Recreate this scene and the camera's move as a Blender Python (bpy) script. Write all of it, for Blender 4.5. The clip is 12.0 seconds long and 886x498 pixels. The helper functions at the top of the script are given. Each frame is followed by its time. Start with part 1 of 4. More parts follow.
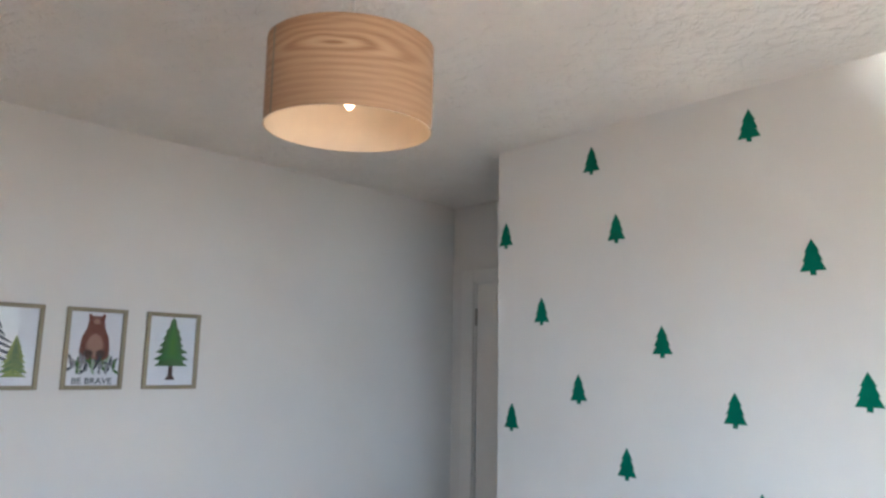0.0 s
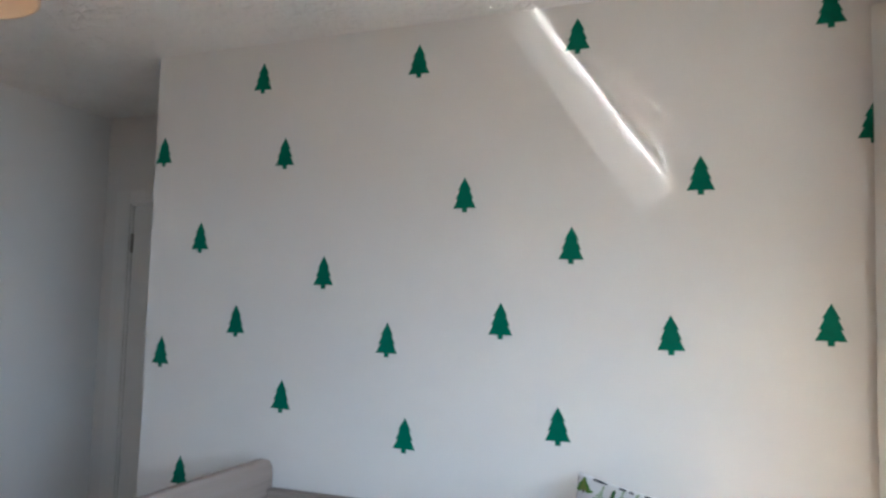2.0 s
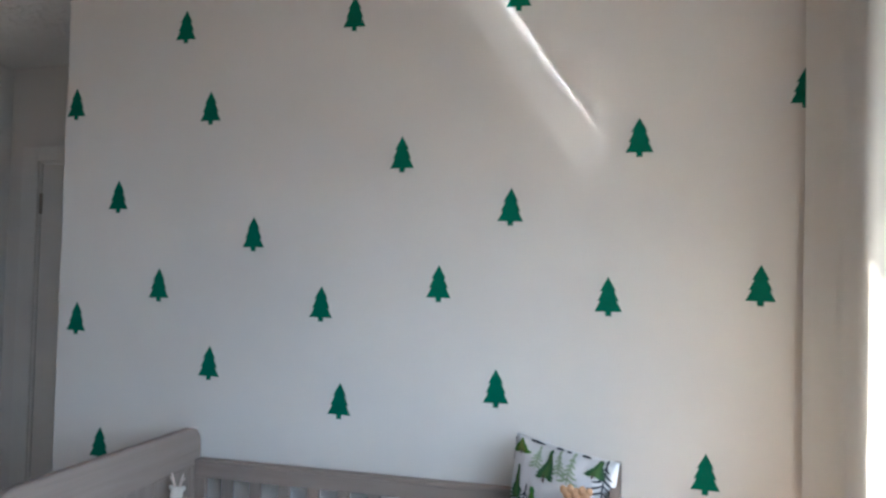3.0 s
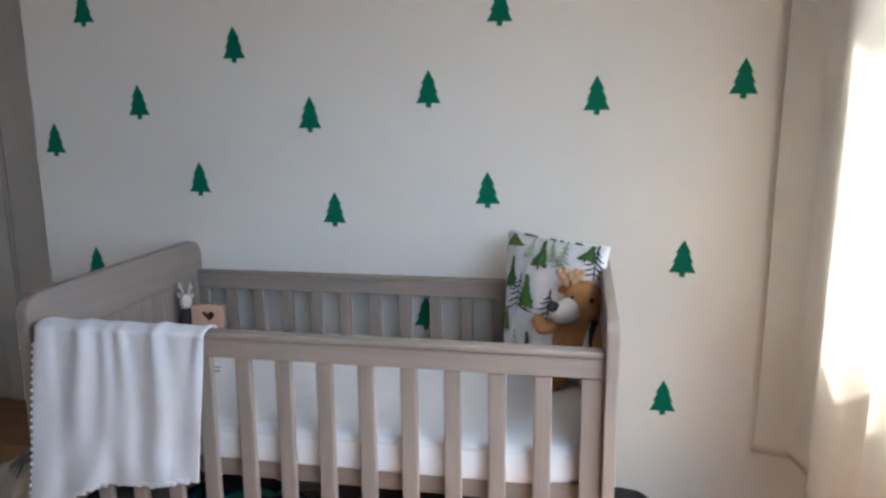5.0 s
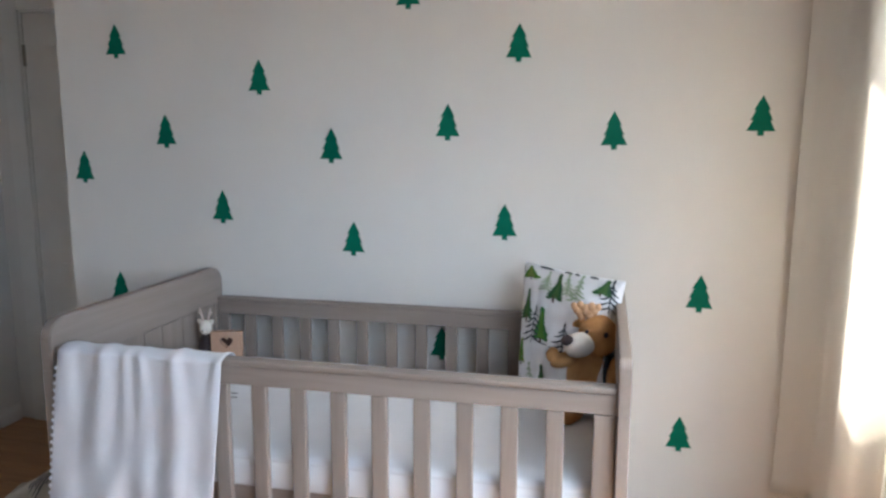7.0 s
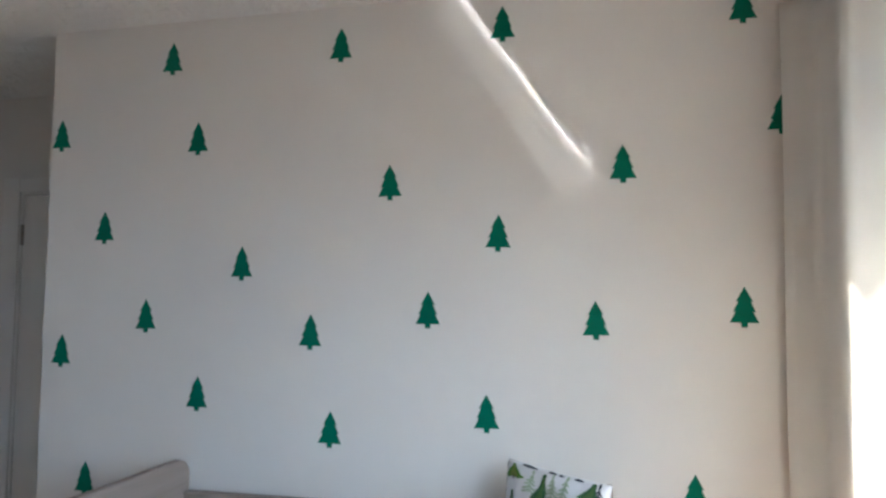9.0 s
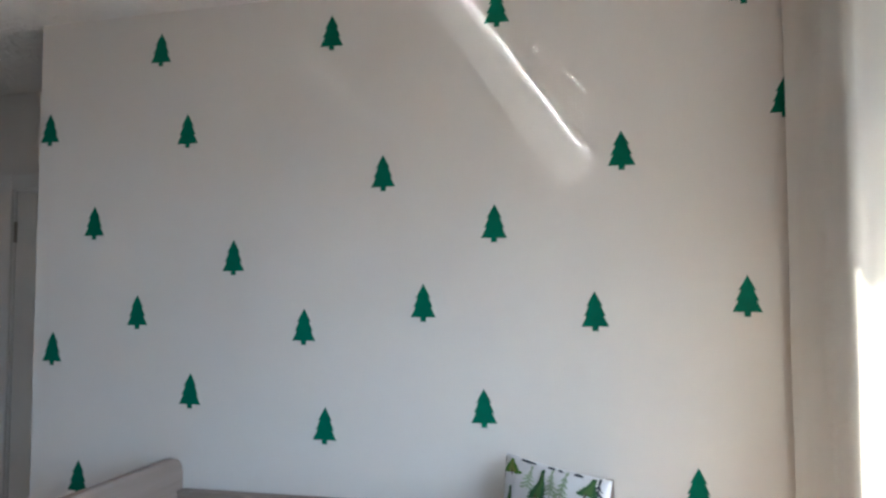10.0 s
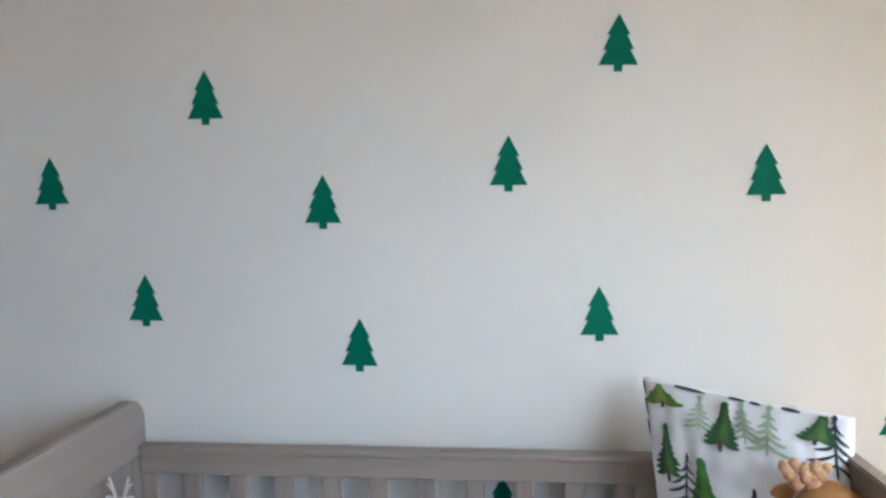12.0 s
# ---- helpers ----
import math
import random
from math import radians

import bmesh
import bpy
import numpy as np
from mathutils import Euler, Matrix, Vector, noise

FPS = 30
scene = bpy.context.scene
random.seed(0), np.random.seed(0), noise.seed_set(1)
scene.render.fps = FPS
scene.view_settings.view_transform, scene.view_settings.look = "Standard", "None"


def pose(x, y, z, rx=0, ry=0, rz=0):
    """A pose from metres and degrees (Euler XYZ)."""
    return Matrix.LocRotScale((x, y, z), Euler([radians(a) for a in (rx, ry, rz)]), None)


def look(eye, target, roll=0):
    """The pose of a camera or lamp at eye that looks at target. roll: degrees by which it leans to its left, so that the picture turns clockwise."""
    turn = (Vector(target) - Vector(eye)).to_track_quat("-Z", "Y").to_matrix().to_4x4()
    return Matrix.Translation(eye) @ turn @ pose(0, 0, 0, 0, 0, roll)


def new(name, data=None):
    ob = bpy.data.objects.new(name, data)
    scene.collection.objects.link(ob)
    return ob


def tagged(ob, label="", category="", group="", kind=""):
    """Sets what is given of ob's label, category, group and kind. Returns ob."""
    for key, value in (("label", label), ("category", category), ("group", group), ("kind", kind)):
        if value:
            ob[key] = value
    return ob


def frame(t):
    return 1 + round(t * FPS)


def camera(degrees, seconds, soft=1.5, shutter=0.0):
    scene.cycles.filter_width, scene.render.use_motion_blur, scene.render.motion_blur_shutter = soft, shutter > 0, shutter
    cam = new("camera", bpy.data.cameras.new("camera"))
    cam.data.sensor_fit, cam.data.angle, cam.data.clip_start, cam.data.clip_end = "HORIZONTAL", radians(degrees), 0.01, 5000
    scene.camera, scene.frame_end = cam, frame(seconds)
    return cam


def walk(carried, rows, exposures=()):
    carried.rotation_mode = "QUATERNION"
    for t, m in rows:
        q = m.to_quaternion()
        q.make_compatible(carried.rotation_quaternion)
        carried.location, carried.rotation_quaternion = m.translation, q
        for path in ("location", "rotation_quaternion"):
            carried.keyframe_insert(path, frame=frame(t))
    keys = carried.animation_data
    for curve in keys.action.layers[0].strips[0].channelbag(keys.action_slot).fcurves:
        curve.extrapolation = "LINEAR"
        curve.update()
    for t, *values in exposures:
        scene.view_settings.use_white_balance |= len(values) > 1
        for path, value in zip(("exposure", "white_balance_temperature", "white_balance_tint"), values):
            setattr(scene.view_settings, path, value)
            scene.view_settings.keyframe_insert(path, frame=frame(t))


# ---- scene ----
cam = camera(63.7, 12.0, soft=2.6)
PATH = [
    (0, (-0.1, 0.128, 1.526), (-1.513, 1.506, 1.851), 1.1),
    (0.5, (-0.103, 0.128, 1.524), (-1.427, 1.597, 1.821), 0.7),
    (1, (-0.112, 0.162, 1.498), (-1.26, 1.78, 1.752), 0.4),
    (1.5, (-0.115, 0.222, 1.51), (-1.029, 1.99, 1.707), 0.6),
    (2, (-0.103, 0.293, 1.514), (-0.813, 2.156, 1.678), 1.3),
    (2.5, (-0.106, 0.329, 1.51), (-0.692, 2.238, 1.626), 1.3),
    (2.7, (-0.125, 0.334, 1.505), (-0.677, 2.254, 1.609), 1.3),
    (4.3, (-0.233, 0.281, 1.447), (-0.631, 2.233, 1.262), -0.5),
    (4.5, (-0.245, 0.265, 1.43), (-0.628, 2.213, 1.191), -0.6),
    (5, (-0.261, 0.251, 1.396), (-0.638, 2.18, 1.025), -0.6),
    (5.5, (-0.266, 0.248, 1.389), (-0.67, 2.152, 0.93), -0.3),
    (6, (-0.26, 0.252, 1.389), (-0.683, 2.146, 0.905), -0.1),
    (6.5, (-0.249, 0.244, 1.393), (-0.681, 2.147, 0.954), -0.0),
    (7, (-0.245, 0.235, 1.413), (-0.681, 2.164, 1.116), 0.1),
    (7.5, (-0.221, 0.258, 1.469), (-0.632, 2.213, 1.383), 0.5),
    (7.7, (-0.201, 0.275, 1.489), (-0.611, 2.232, 1.456), 0.8),
    (9.5, (-0.174, 0.326, 1.505), (-0.643, 2.263, 1.664), -0.1),
    (10, (-0.162, 0.362, 1.498), (-0.63, 2.302, 1.628), -0.4),
    (10.5, (-0.15, 0.365, 1.497), (-0.63, 2.304, 1.59), -0.4),
    (11, (-0.223, 0.452, 1.477), (-0.683, 2.398, 1.522), -0.3),
    (11.5, (-0.481, 0.683, 1.46), (-0.832, 2.651, 1.422), -0.5),
    (12, (-0.738, 0.994, 1.416), (-0.928, 2.978, 1.26), -0.8),
]
SKY_STRENGTH = 0.10
WINDOW_WATTS = 4.0
EXPOSURES = [(0.0, 3.20, 5960, 9), (1.5, 2.90, 5920, 9), (2.5, 2.70, 5740, 9), (4.5, 2.52, 5980, 11), (6.2, 2.68, 6160, 11), (7.0, 2.66, 6130, 11), (7.5, 2.52, 5880, 10),
             (9.5, 2.67, 5860, 9), (10.5, 2.58, 5830, 9), (12.0, 3.02, 6060, 9)]
walk(cam, [(t, look(eye, target, roll)) for t, eye, target, roll in PATH], EXPOSURES)

# ---- light ----
SUN = Vector((-0.50, 0.40, -0.85)).normalized()
world = bpy.data.worlds.new("sky")
scene.world = world
world.use_nodes = True
wn = world.node_tree
sky = wn.nodes.new("ShaderNodeTexSky")
sky.sky_type = "NISHITA"
sky.sun_disc = False
sky.sun_elevation = math.asin(-SUN.z)
sky.sun_rotation = math.atan2(-SUN.x, -SUN.y)
wn.links.new(sky.outputs[0], wn.nodes["Background"].inputs[0])
wn.nodes["Background"].inputs[1].default_value = SKY_STRENGTH
sun = new("sun", bpy.data.lights.new("sun", "SUN"))
sun.data.energy, sun.data.angle, sun.data.color = 3.3, radians(0.6), (1.0, 0.89, 0.73)
sun.matrix_world = look((4, -1, 8), Vector((4, -1, 8)) + SUN)

# the sky's light, standing in the window's opening
daylight = new("window_daylight", bpy.data.lights.new("window_daylight", "AREA"))
daylight.data.shape, daylight.data.size, daylight.data.size_y = "RECTANGLE", 1.7, 1.26
daylight.data.energy, daylight.data.spread, daylight.data.color = WINDOW_WATTS, radians(118), (0.58, 0.79, 1.0)
daylight.matrix_world = look((0.60, 0.46, 1.50), (-0.40, 0.91, 0.42))

# narrow lamps added in mid-air near the wall to draw its streaks of reflected sun: a broad faint beam, bright narrow
# ones and ripples, each from one end to the other on the wall (x, z), with its width and watts
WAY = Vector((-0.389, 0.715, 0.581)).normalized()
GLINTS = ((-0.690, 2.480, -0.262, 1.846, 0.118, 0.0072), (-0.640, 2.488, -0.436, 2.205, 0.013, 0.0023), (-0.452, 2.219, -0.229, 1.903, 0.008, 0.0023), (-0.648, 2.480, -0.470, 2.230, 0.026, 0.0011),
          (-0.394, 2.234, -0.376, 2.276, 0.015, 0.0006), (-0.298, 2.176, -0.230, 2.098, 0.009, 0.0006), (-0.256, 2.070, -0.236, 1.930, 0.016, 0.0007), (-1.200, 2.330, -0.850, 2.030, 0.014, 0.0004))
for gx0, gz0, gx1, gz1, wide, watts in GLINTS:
    beam = new("added_glint_lamp", bpy.data.lights.new("added_glint_lamp", "AREA"))
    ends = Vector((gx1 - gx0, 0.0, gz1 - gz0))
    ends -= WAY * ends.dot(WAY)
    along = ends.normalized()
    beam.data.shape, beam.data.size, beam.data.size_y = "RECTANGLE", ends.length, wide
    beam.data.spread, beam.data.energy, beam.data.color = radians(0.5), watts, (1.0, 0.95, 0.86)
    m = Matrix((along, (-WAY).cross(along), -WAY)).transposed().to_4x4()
    # the lamp hangs half a metre back along the beam, with no real source there
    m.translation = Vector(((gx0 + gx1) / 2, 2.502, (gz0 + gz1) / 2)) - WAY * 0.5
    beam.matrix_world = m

# ---- materials ----


def nodes_of(name, rough=0.6, metal=0.0, spec=0.5):
    m = bpy.data.materials.new(name)
    m.use_nodes = True
    b = m.node_tree.nodes["Principled BSDF"]
    b.inputs["Roughness"].default_value = rough
    b.inputs["Metallic"].default_value = metal
    b.inputs["Specular IOR Level"].default_value = spec
    return m, m.node_tree, b


def coords(nt, stretch=(1, 1, 1), kind="Object"):
    tc = nt.nodes.new("ShaderNodeTexCoord")
    mp = nt.nodes.new("ShaderNodeMapping")
    mp.inputs["Scale"].default_value = stretch
    nt.links.new(tc.outputs[kind], mp.inputs["Vector"])
    return mp.outputs[0]


def noise_of(nt, vec, scale, detail=4.0, rough=0.55, distort=0.0):
    n = nt.nodes.new("ShaderNodeTexNoise")
    n.inputs["Scale"].default_value = scale
    n.inputs["Detail"].default_value = detail
    n.inputs["Roughness"].default_value = rough
    n.inputs["Distortion"].default_value = distort
    nt.links.new(vec, n.inputs["Vector"])
    return n.outputs["Fac"]


def ramp_of(nt, fac, stops):
    r = nt.nodes.new("ShaderNodeValToRGB")
    e = r.color_ramp.elements
    while len(e) < len(stops):
        e.new(0.5)
    for el, (p, c) in zip(e, stops):
        el.position, el.color = p, (*c, 1)
    nt.links.new(fac, r.inputs[0])
    return r.outputs[0]


def bump_of(nt, b, height, strength, dist):
    n = nt.nodes.new("ShaderNodeBump")
    n.inputs["Strength"].default_value = strength
    n.inputs["Distance"].default_value = dist
    nt.links.new(height, n.inputs["Height"])
    nt.links.new(n.outputs[0], b.inputs["Normal"])
    return n


def maths(nt, op, a, v):
    n = nt.nodes.new("ShaderNodeMath")
    n.operation = op
    nt.links.new(a, n.inputs[0])
    if isinstance(v, (int, float)):
        n.inputs[1].default_value = v
    else:
        nt.links.new(v, n.inputs[1])
    return n.outputs[0]


def mottled(name, dark, light, scale=3.0, rough=0.6, grain=120.0, bump=0.15, dist=0.002, spec=0.5, metal=0.0, stretch=(1, 1, 1), lo=0.3, hi=0.7):
    m, nt, b = nodes_of(name, rough, metal, spec)
    v = coords(nt, stretch)
    nt.links.new(ramp_of(nt, noise_of(nt, v, scale, 5), ((lo, dark), (hi, light))), b.inputs["Base Color"])
    if bump:
        bump_of(nt, b, noise_of(nt, v, grain, 3), bump, dist)
    return m


def wood(name, dark, light, axis, rough=0.55, bands=1.0, bump=0.12, rnd=False):
    """Straight-grained wood; axis is the way of the grain."""
    m, nt, b = nodes_of(name, rough, 0.0, 0.35)
    st = [38.0, 38.0, 38.0]
    st[axis] = 2.2
    v = coords(nt, st)
    if rnd:
        oi = nt.nodes.new("ShaderNodeObjectInfo")
        add = nt.nodes.new("ShaderNodeVectorMath")
        add.operation = "ADD"
        nt.links.new(v, add.inputs[0])
        mul = maths(nt, "MULTIPLY", oi.outputs["Random"], 60.0)
        nt.links.new(mul, add.inputs[1])
        v = add.outputs[0]
    g = noise_of(nt, v, bands, 6, 0.62, 0.6)
    st2 = [3.0, 3.0, 3.0]
    st2[axis] = 0.7
    broad = noise_of(nt, coords(nt, st2), 1.6, 3)
    mixed = maths(nt, "ADD", maths(nt, "MULTIPLY", g, 0.7), maths(nt, "MULTIPLY", broad, 0.3))
    nt.links.new(ramp_of(nt, mixed, ((0.33, dark), (0.66, light))), b.inputs["Base Color"])
    bump_of(nt, b, g, bump, 0.001)
    return m


def cloth(name, dark, light, weave=420.0, crease=14.0, bump=0.25, through_light=0.0, shine=None, sheer=0.0):
    m, nt, b = nodes_of(name, 0.9, 0.0, 0.15)
    v = coords(nt)
    nt.links.new(ramp_of(nt, noise_of(nt, v, 5, 4), ((0.3, dark), (0.7, light))), b.inputs["Base Color"])
    h = maths(nt, "ADD", maths(nt, "MULTIPLY", noise_of(nt, v, weave, 2), 0.25), noise_of(nt, v, crease, 4))
    bump_of(nt, b, h, bump, 0.004)
    b.inputs["Sheen Weight"].default_value = 0.2
    if through_light:
        out = nt.nodes["Material Output"]
        tr = nt.nodes.new("ShaderNodeBsdfTranslucent")
        tr.inputs["Color"].default_value = (*(shine or light), 1)
        mix = nt.nodes.new("ShaderNodeMixShader")
        mix.inputs[0].default_value = through_light
        nt.links.new(b.outputs[0], mix.inputs[1])
        nt.links.new(tr.outputs[0], mix.inputs[2])
        nt.links.new(mix.outputs[0], out.inputs[0])
        if sheer:
            clear = nt.nodes.new("ShaderNodeBsdfTransparent")
            thin = nt.nodes.new("ShaderNodeMixShader")
            thin.inputs[0].default_value = sheer
            nt.links.new(mix.outputs[0], thin.inputs[1])
            nt.links.new(clear.outputs[0], thin.inputs[2])
            nt.links.new(thin.outputs[0], out.inputs[0])
    return m


def plain(name, col, rough=0.6, spec=0.4, metal=0.0, var=0.88):
    return mottled(name, tuple(c * var for c in col), col, 9.0, rough, 200.0, 0.05, 0.001, spec, metal)


def artex():
    """Ceiling with a stippled, swirled plaster coat."""
    m, nt, b = nodes_of("artex_plaster", 0.75, 0, 0.35)
    v = coords(nt)
    nt.links.new(ramp_of(nt, noise_of(nt, v, 2.2, 4), ((0.3, (0.75, 0.735, 0.71)), (0.7, (0.82, 0.805, 0.78)))), b.inputs["Base Color"])
    swirl = noise_of(nt, v, 13.0, 3, 0.5, 0.7)
    flakes = maths(nt, "POWER", swirl, 1.6)
    pips = maths(nt, "POWER", noise_of(nt, v, 24.0, 4, 0.6, 0.5), 4.0)
    bump_of(nt, b, maths(nt, "ADD", flakes, maths(nt, "MULTIPLY", pips, 1.4)), 0.62, 0.032)
    return m


def veneer():
    """Ash veneer wrapped round a drum: long flat loops of grain."""
    m, nt, b = nodes_of("ash_veneer", 0.5, 0, 0.3)
    tc = nt.nodes.new("ShaderNodeTexCoord")
    along = nt.nodes.new("ShaderNodeVectorMath")
    along.operation = "DOT_PRODUCT"
    along.inputs[1].default_value = (0.58 / 0.15, 0.81 / 0.15, 0)
    up = nt.nodes.new("ShaderNodeSeparateXYZ")
    nt.links.new(tc.outputs["Object"], along.inputs[0])
    nt.links.new(tc.outputs["Object"], up.inputs[0])
    wav = noise_of(nt, coords(nt, (5, 5, 9)), 1.0, 2, 0.4, 0.2)
    h = maths(nt, "MULTIPLY", maths(nt, "ADD", up.outputs[2], 0.278), 1 / 0.026)
    h = maths(nt, "ADD", h, maths(nt, "MULTIPLY", wav, 1.3))
    side = maths(nt, "ADD", along.outputs["Value"], 0.25)
    far = maths(nt, "SQRT", maths(nt, "ADD", maths(nt, "MULTIPLY", h, h), maths(nt, "MULTIPLY", side, side)), 0.0)
    rings = maths(nt, "SINE", maths(nt, "ADD", maths(nt, "MULTIPLY", far, 11.0), maths(nt, "MULTIPLY", wav, 9.0)), 0.0)
    rings = maths(nt, "DIVIDE", rings, maths(nt, "ADD", maths(nt, "MULTIPLY", far, 1.1), 0.34))
    fine = noise_of(nt, coords(nt, (6, 6, 240)), 1.0, 4)
    mixed = maths(nt, "ADD", maths(nt, "MULTIPLY", rings, 0.16), maths(nt, "ADD", maths(nt, "MULTIPLY", fine, 0.4), 0.18))
    nt.links.new(ramp_of(nt, mixed, ((0.15, (0.33, 0.17, 0.085)), (0.42, (0.52, 0.315, 0.18)), (0.72, (0.61, 0.40, 0.245)))), b.inputs["Base Color"])
    bump_of(nt, b, fine, 0.08, 0.001)
    return m


def glass():
    m, nt, b = nodes_of("window_glass", 0.0)
    b.inputs["Transmission Weight"].default_value = 1.0
    b.inputs["IOR"].default_value = 1.45
    return m


def picture_glass():
    """Thin clear cover: see-through with a mirror's faint gloss."""
    m, nt, b = nodes_of("picture_glass", 0.02)
    out = nt.nodes["Material Output"]
    clear = nt.nodes.new("ShaderNodeBsdfTransparent")
    gloss = nt.nodes.new("ShaderNodeBsdfGlossy")
    gloss.inputs["Roughness"].default_value = 0.02
    fr = nt.nodes.new("ShaderNodeFresnel")
    fr.inputs["IOR"].default_value = 1.5
    mix = nt.nodes.new("ShaderNodeMixShader")
    nt.links.new(fr.outputs[0], mix.inputs[0])
    nt.links.new(clear.outputs[0], mix.inputs[1])
    nt.links.new(gloss.outputs[0], mix.inputs[2])
    nt.links.new(mix.outputs[0], out.inputs[0])
    return m


def glow(name, col, strength):
    m, nt, b = nodes_of(name, 0.4)
    b.inputs["Base Color"].default_value = (*col, 1)
    b.inputs["Emission Color"].default_value = (*col, 1)
    b.inputs["Emission Strength"].default_value = strength
    return m


WALL = mottled("wall_paint", (0.70, 0.675, 0.645), (0.745, 0.72, 0.69), 1.3, 0.62, 160.0, 0.12, 0.002, 0.3)
CEIL = artex()
GLOSS_WHITE = mottled("gloss_white_paint", (0.72, 0.70, 0.67), (0.77, 0.75, 0.72), 4.0, 0.32, 60, 0.05, 0.001, 0.5)
PLANK = wood("oak_laminate", (0.27, 0.135, 0.055), (0.43, 0.235, 0.105), 0, 0.42, 1.0, 0.06, True)
COT = [wood("greige_oak_" + "xyz"[a], (0.222, 0.179, 0.154), (0.288, 0.235, 0.204), a, 0.5, 1.0, 0.1) for a in range(3)]
STICKER = mottled("green_vinyl", (0.0, 0.125, 0.076), (0.0, 0.155, 0.096), 30, 0.65, 300, 0.03, 0.001, 0.15)
SHEET = cloth("white_cotton", (0.69, 0.69, 0.72), (0.76, 0.76, 0.79), 500, 9, 0.25)
BLANKET = cloth("knitted_wool_white", (0.57, 0.565, 0.60), (0.65, 0.645, 0.68), 260, 20, 0.3)
CURTAIN = cloth("ivory_curtain_linen", (0.81, 0.81, 0.80), (0.88, 0.88, 0.87), 380, 6, 0.15, 0.46, (0.92, 0.91, 0.87), 0.08)
VENEER = veneer()
LINING = plain("cream_shade_lining", (0.86, 0.70, 0.52), 0.6)
BULB = glow("warm_bulb_glass", (1.0, 0.64, 0.36), 1.15)
WHITE_PLASTIC = plain("white_plastic", (0.75, 0.75, 0.74), 0.35)
UPVC = plain("white_window_frame", (0.78, 0.78, 0.78), 0.3)
OAK_FRAME = [wood("oak_picture_frame_" + "xyz"[a], (0.24, 0.20, 0.13), (0.34, 0.29, 0.20), a, 0.45) for a in range(3)]
PAPER = plain("print_paper", (0.74, 0.74, 0.77), 0.8, 0.2, 0, 0.97)
HINGE = plain("dull_hinge_metal", (0.34, 0.31, 0.27), 0.45, 0.5, 0.3)
PLUSH = mottled("tan_plush", (0.42, 0.21, 0.085), (0.58, 0.31, 0.13), 26, 0.95, 330, 0.9, 0.006, 0.1)
PLUSH_PALE = mottled("white_plush", (0.62, 0.57, 0.52), (0.74, 0.70, 0.65), 30, 0.95, 330, 0.8, 0.005, 0.1)
PLUSH_KNIT = mottled("pale_tan_knit", (0.42, 0.23, 0.12), (0.58, 0.36, 0.22), 60, 0.95, 150, 0.9, 0.006, 0.1)
BLACK = plain("black_brown_plush", (0.045, 0.03, 0.03), 0.7, 0.3)
NAVY = plain("dark_grey_ribbon", (0.03, 0.035, 0.05), 0.8, 0.2)
ANTLER = plain("pale_antler_wood", (0.60, 0.49, 0.43), 0.6)
TOY_WOOD = wood("beech_toy_wood", (0.42, 0.25, 0.165), (0.53, 0.34, 0.235), 2, 0.5)
CHARCOAL = mottled("charcoal_canvas", (0.010, 0.010, 0.011), (0.022, 0.022, 0.024), 12, 0.85, 260, 0.5, 0.004, 0.25)
DARK_TEXTILE = mottled("black_teal_fabric", (0.008, 0.012, 0.022), (0.02, 0.03, 0.045), 12, 0.85, 200, 0.4, 0.004, 0.2)
TEAL = [plain("teal_leaf_print", (0.03, 0.17, 0.19), 0.8, 0.2), plain("deep_green_leaf_print", (0.025, 0.14, 0.10), 0.8, 0.2), plain("blue_leaf_print", (0.03, 0.09, 0.19), 0.8, 0.2)]
REDBROWN = mottled("red_brown_leatherette", (0.07, 0.03, 0.022), (0.11, 0.048, 0.035), 6, 0.6, 150, 0.3, 0.002)
GREYBOX = mottled("dark_grey_felt", (0.09, 0.088, 0.085), (0.13, 0.125, 0.12), 10, 0.9, 200, 0.4, 0.003, 0.1)
CREAM = cloth("cream_canvas", (0.42, 0.375, 0.315), (0.55, 0.50, 0.43), 300, 10, 0.3)
LEAF = {"moss": plain("moss_green_print", (0.075, 0.155, 0.05), 0.85, 0.15), "leaf": plain("leaf_green_print", (0.10, 0.24, 0.04), 0.85, 0.15), "dark": plain("dark_green_print", (0.04, 0.115, 0.05), 0.85, 0.15),
        "pale": plain("pale_green_print", (0.36, 0.45, 0.33), 0.85, 0.15), "ink": plain("blue_black_print", (0.055, 0.065, 0.085), 0.85, 0.15),
        "mid": plain("mid_green_print", (0.06, 0.21, 0.06), 0.85, 0.15), "bark": plain("bark_brown_print", (0.10, 0.06, 0.05), 0.85, 0.15),
        "olive": plain("olive_print", (0.22, 0.28, 0.07), 0.85, 0.15), "rust": plain("rust_brown_print", (0.22, 0.085, 0.06), 0.85, 0.15),
        "tan": plain("tan_print", (0.42, 0.24, 0.18), 0.85, 0.15), "grey": plain("grey_print", (0.28, 0.28, 0.30), 0.85, 0.15)}
GROUND = mottled("dark_unseen_ground", (0.04, 0.036, 0.032), (0.065, 0.058, 0.05), 0.4, 0.9, 20, 0.3, 0.02)

# ---- building helpers ----


def thing(name, base, label, category, group="", kind=""):
    e = new(name)
    e.location = base
    e.empty_display_size = 0.1
    return tagged(e, label, category, group, kind)


def total(ob):
    v = Vector(ob.location)
    while ob.parent:
        ob = ob.parent
        v += Vector(ob.location)
    return v


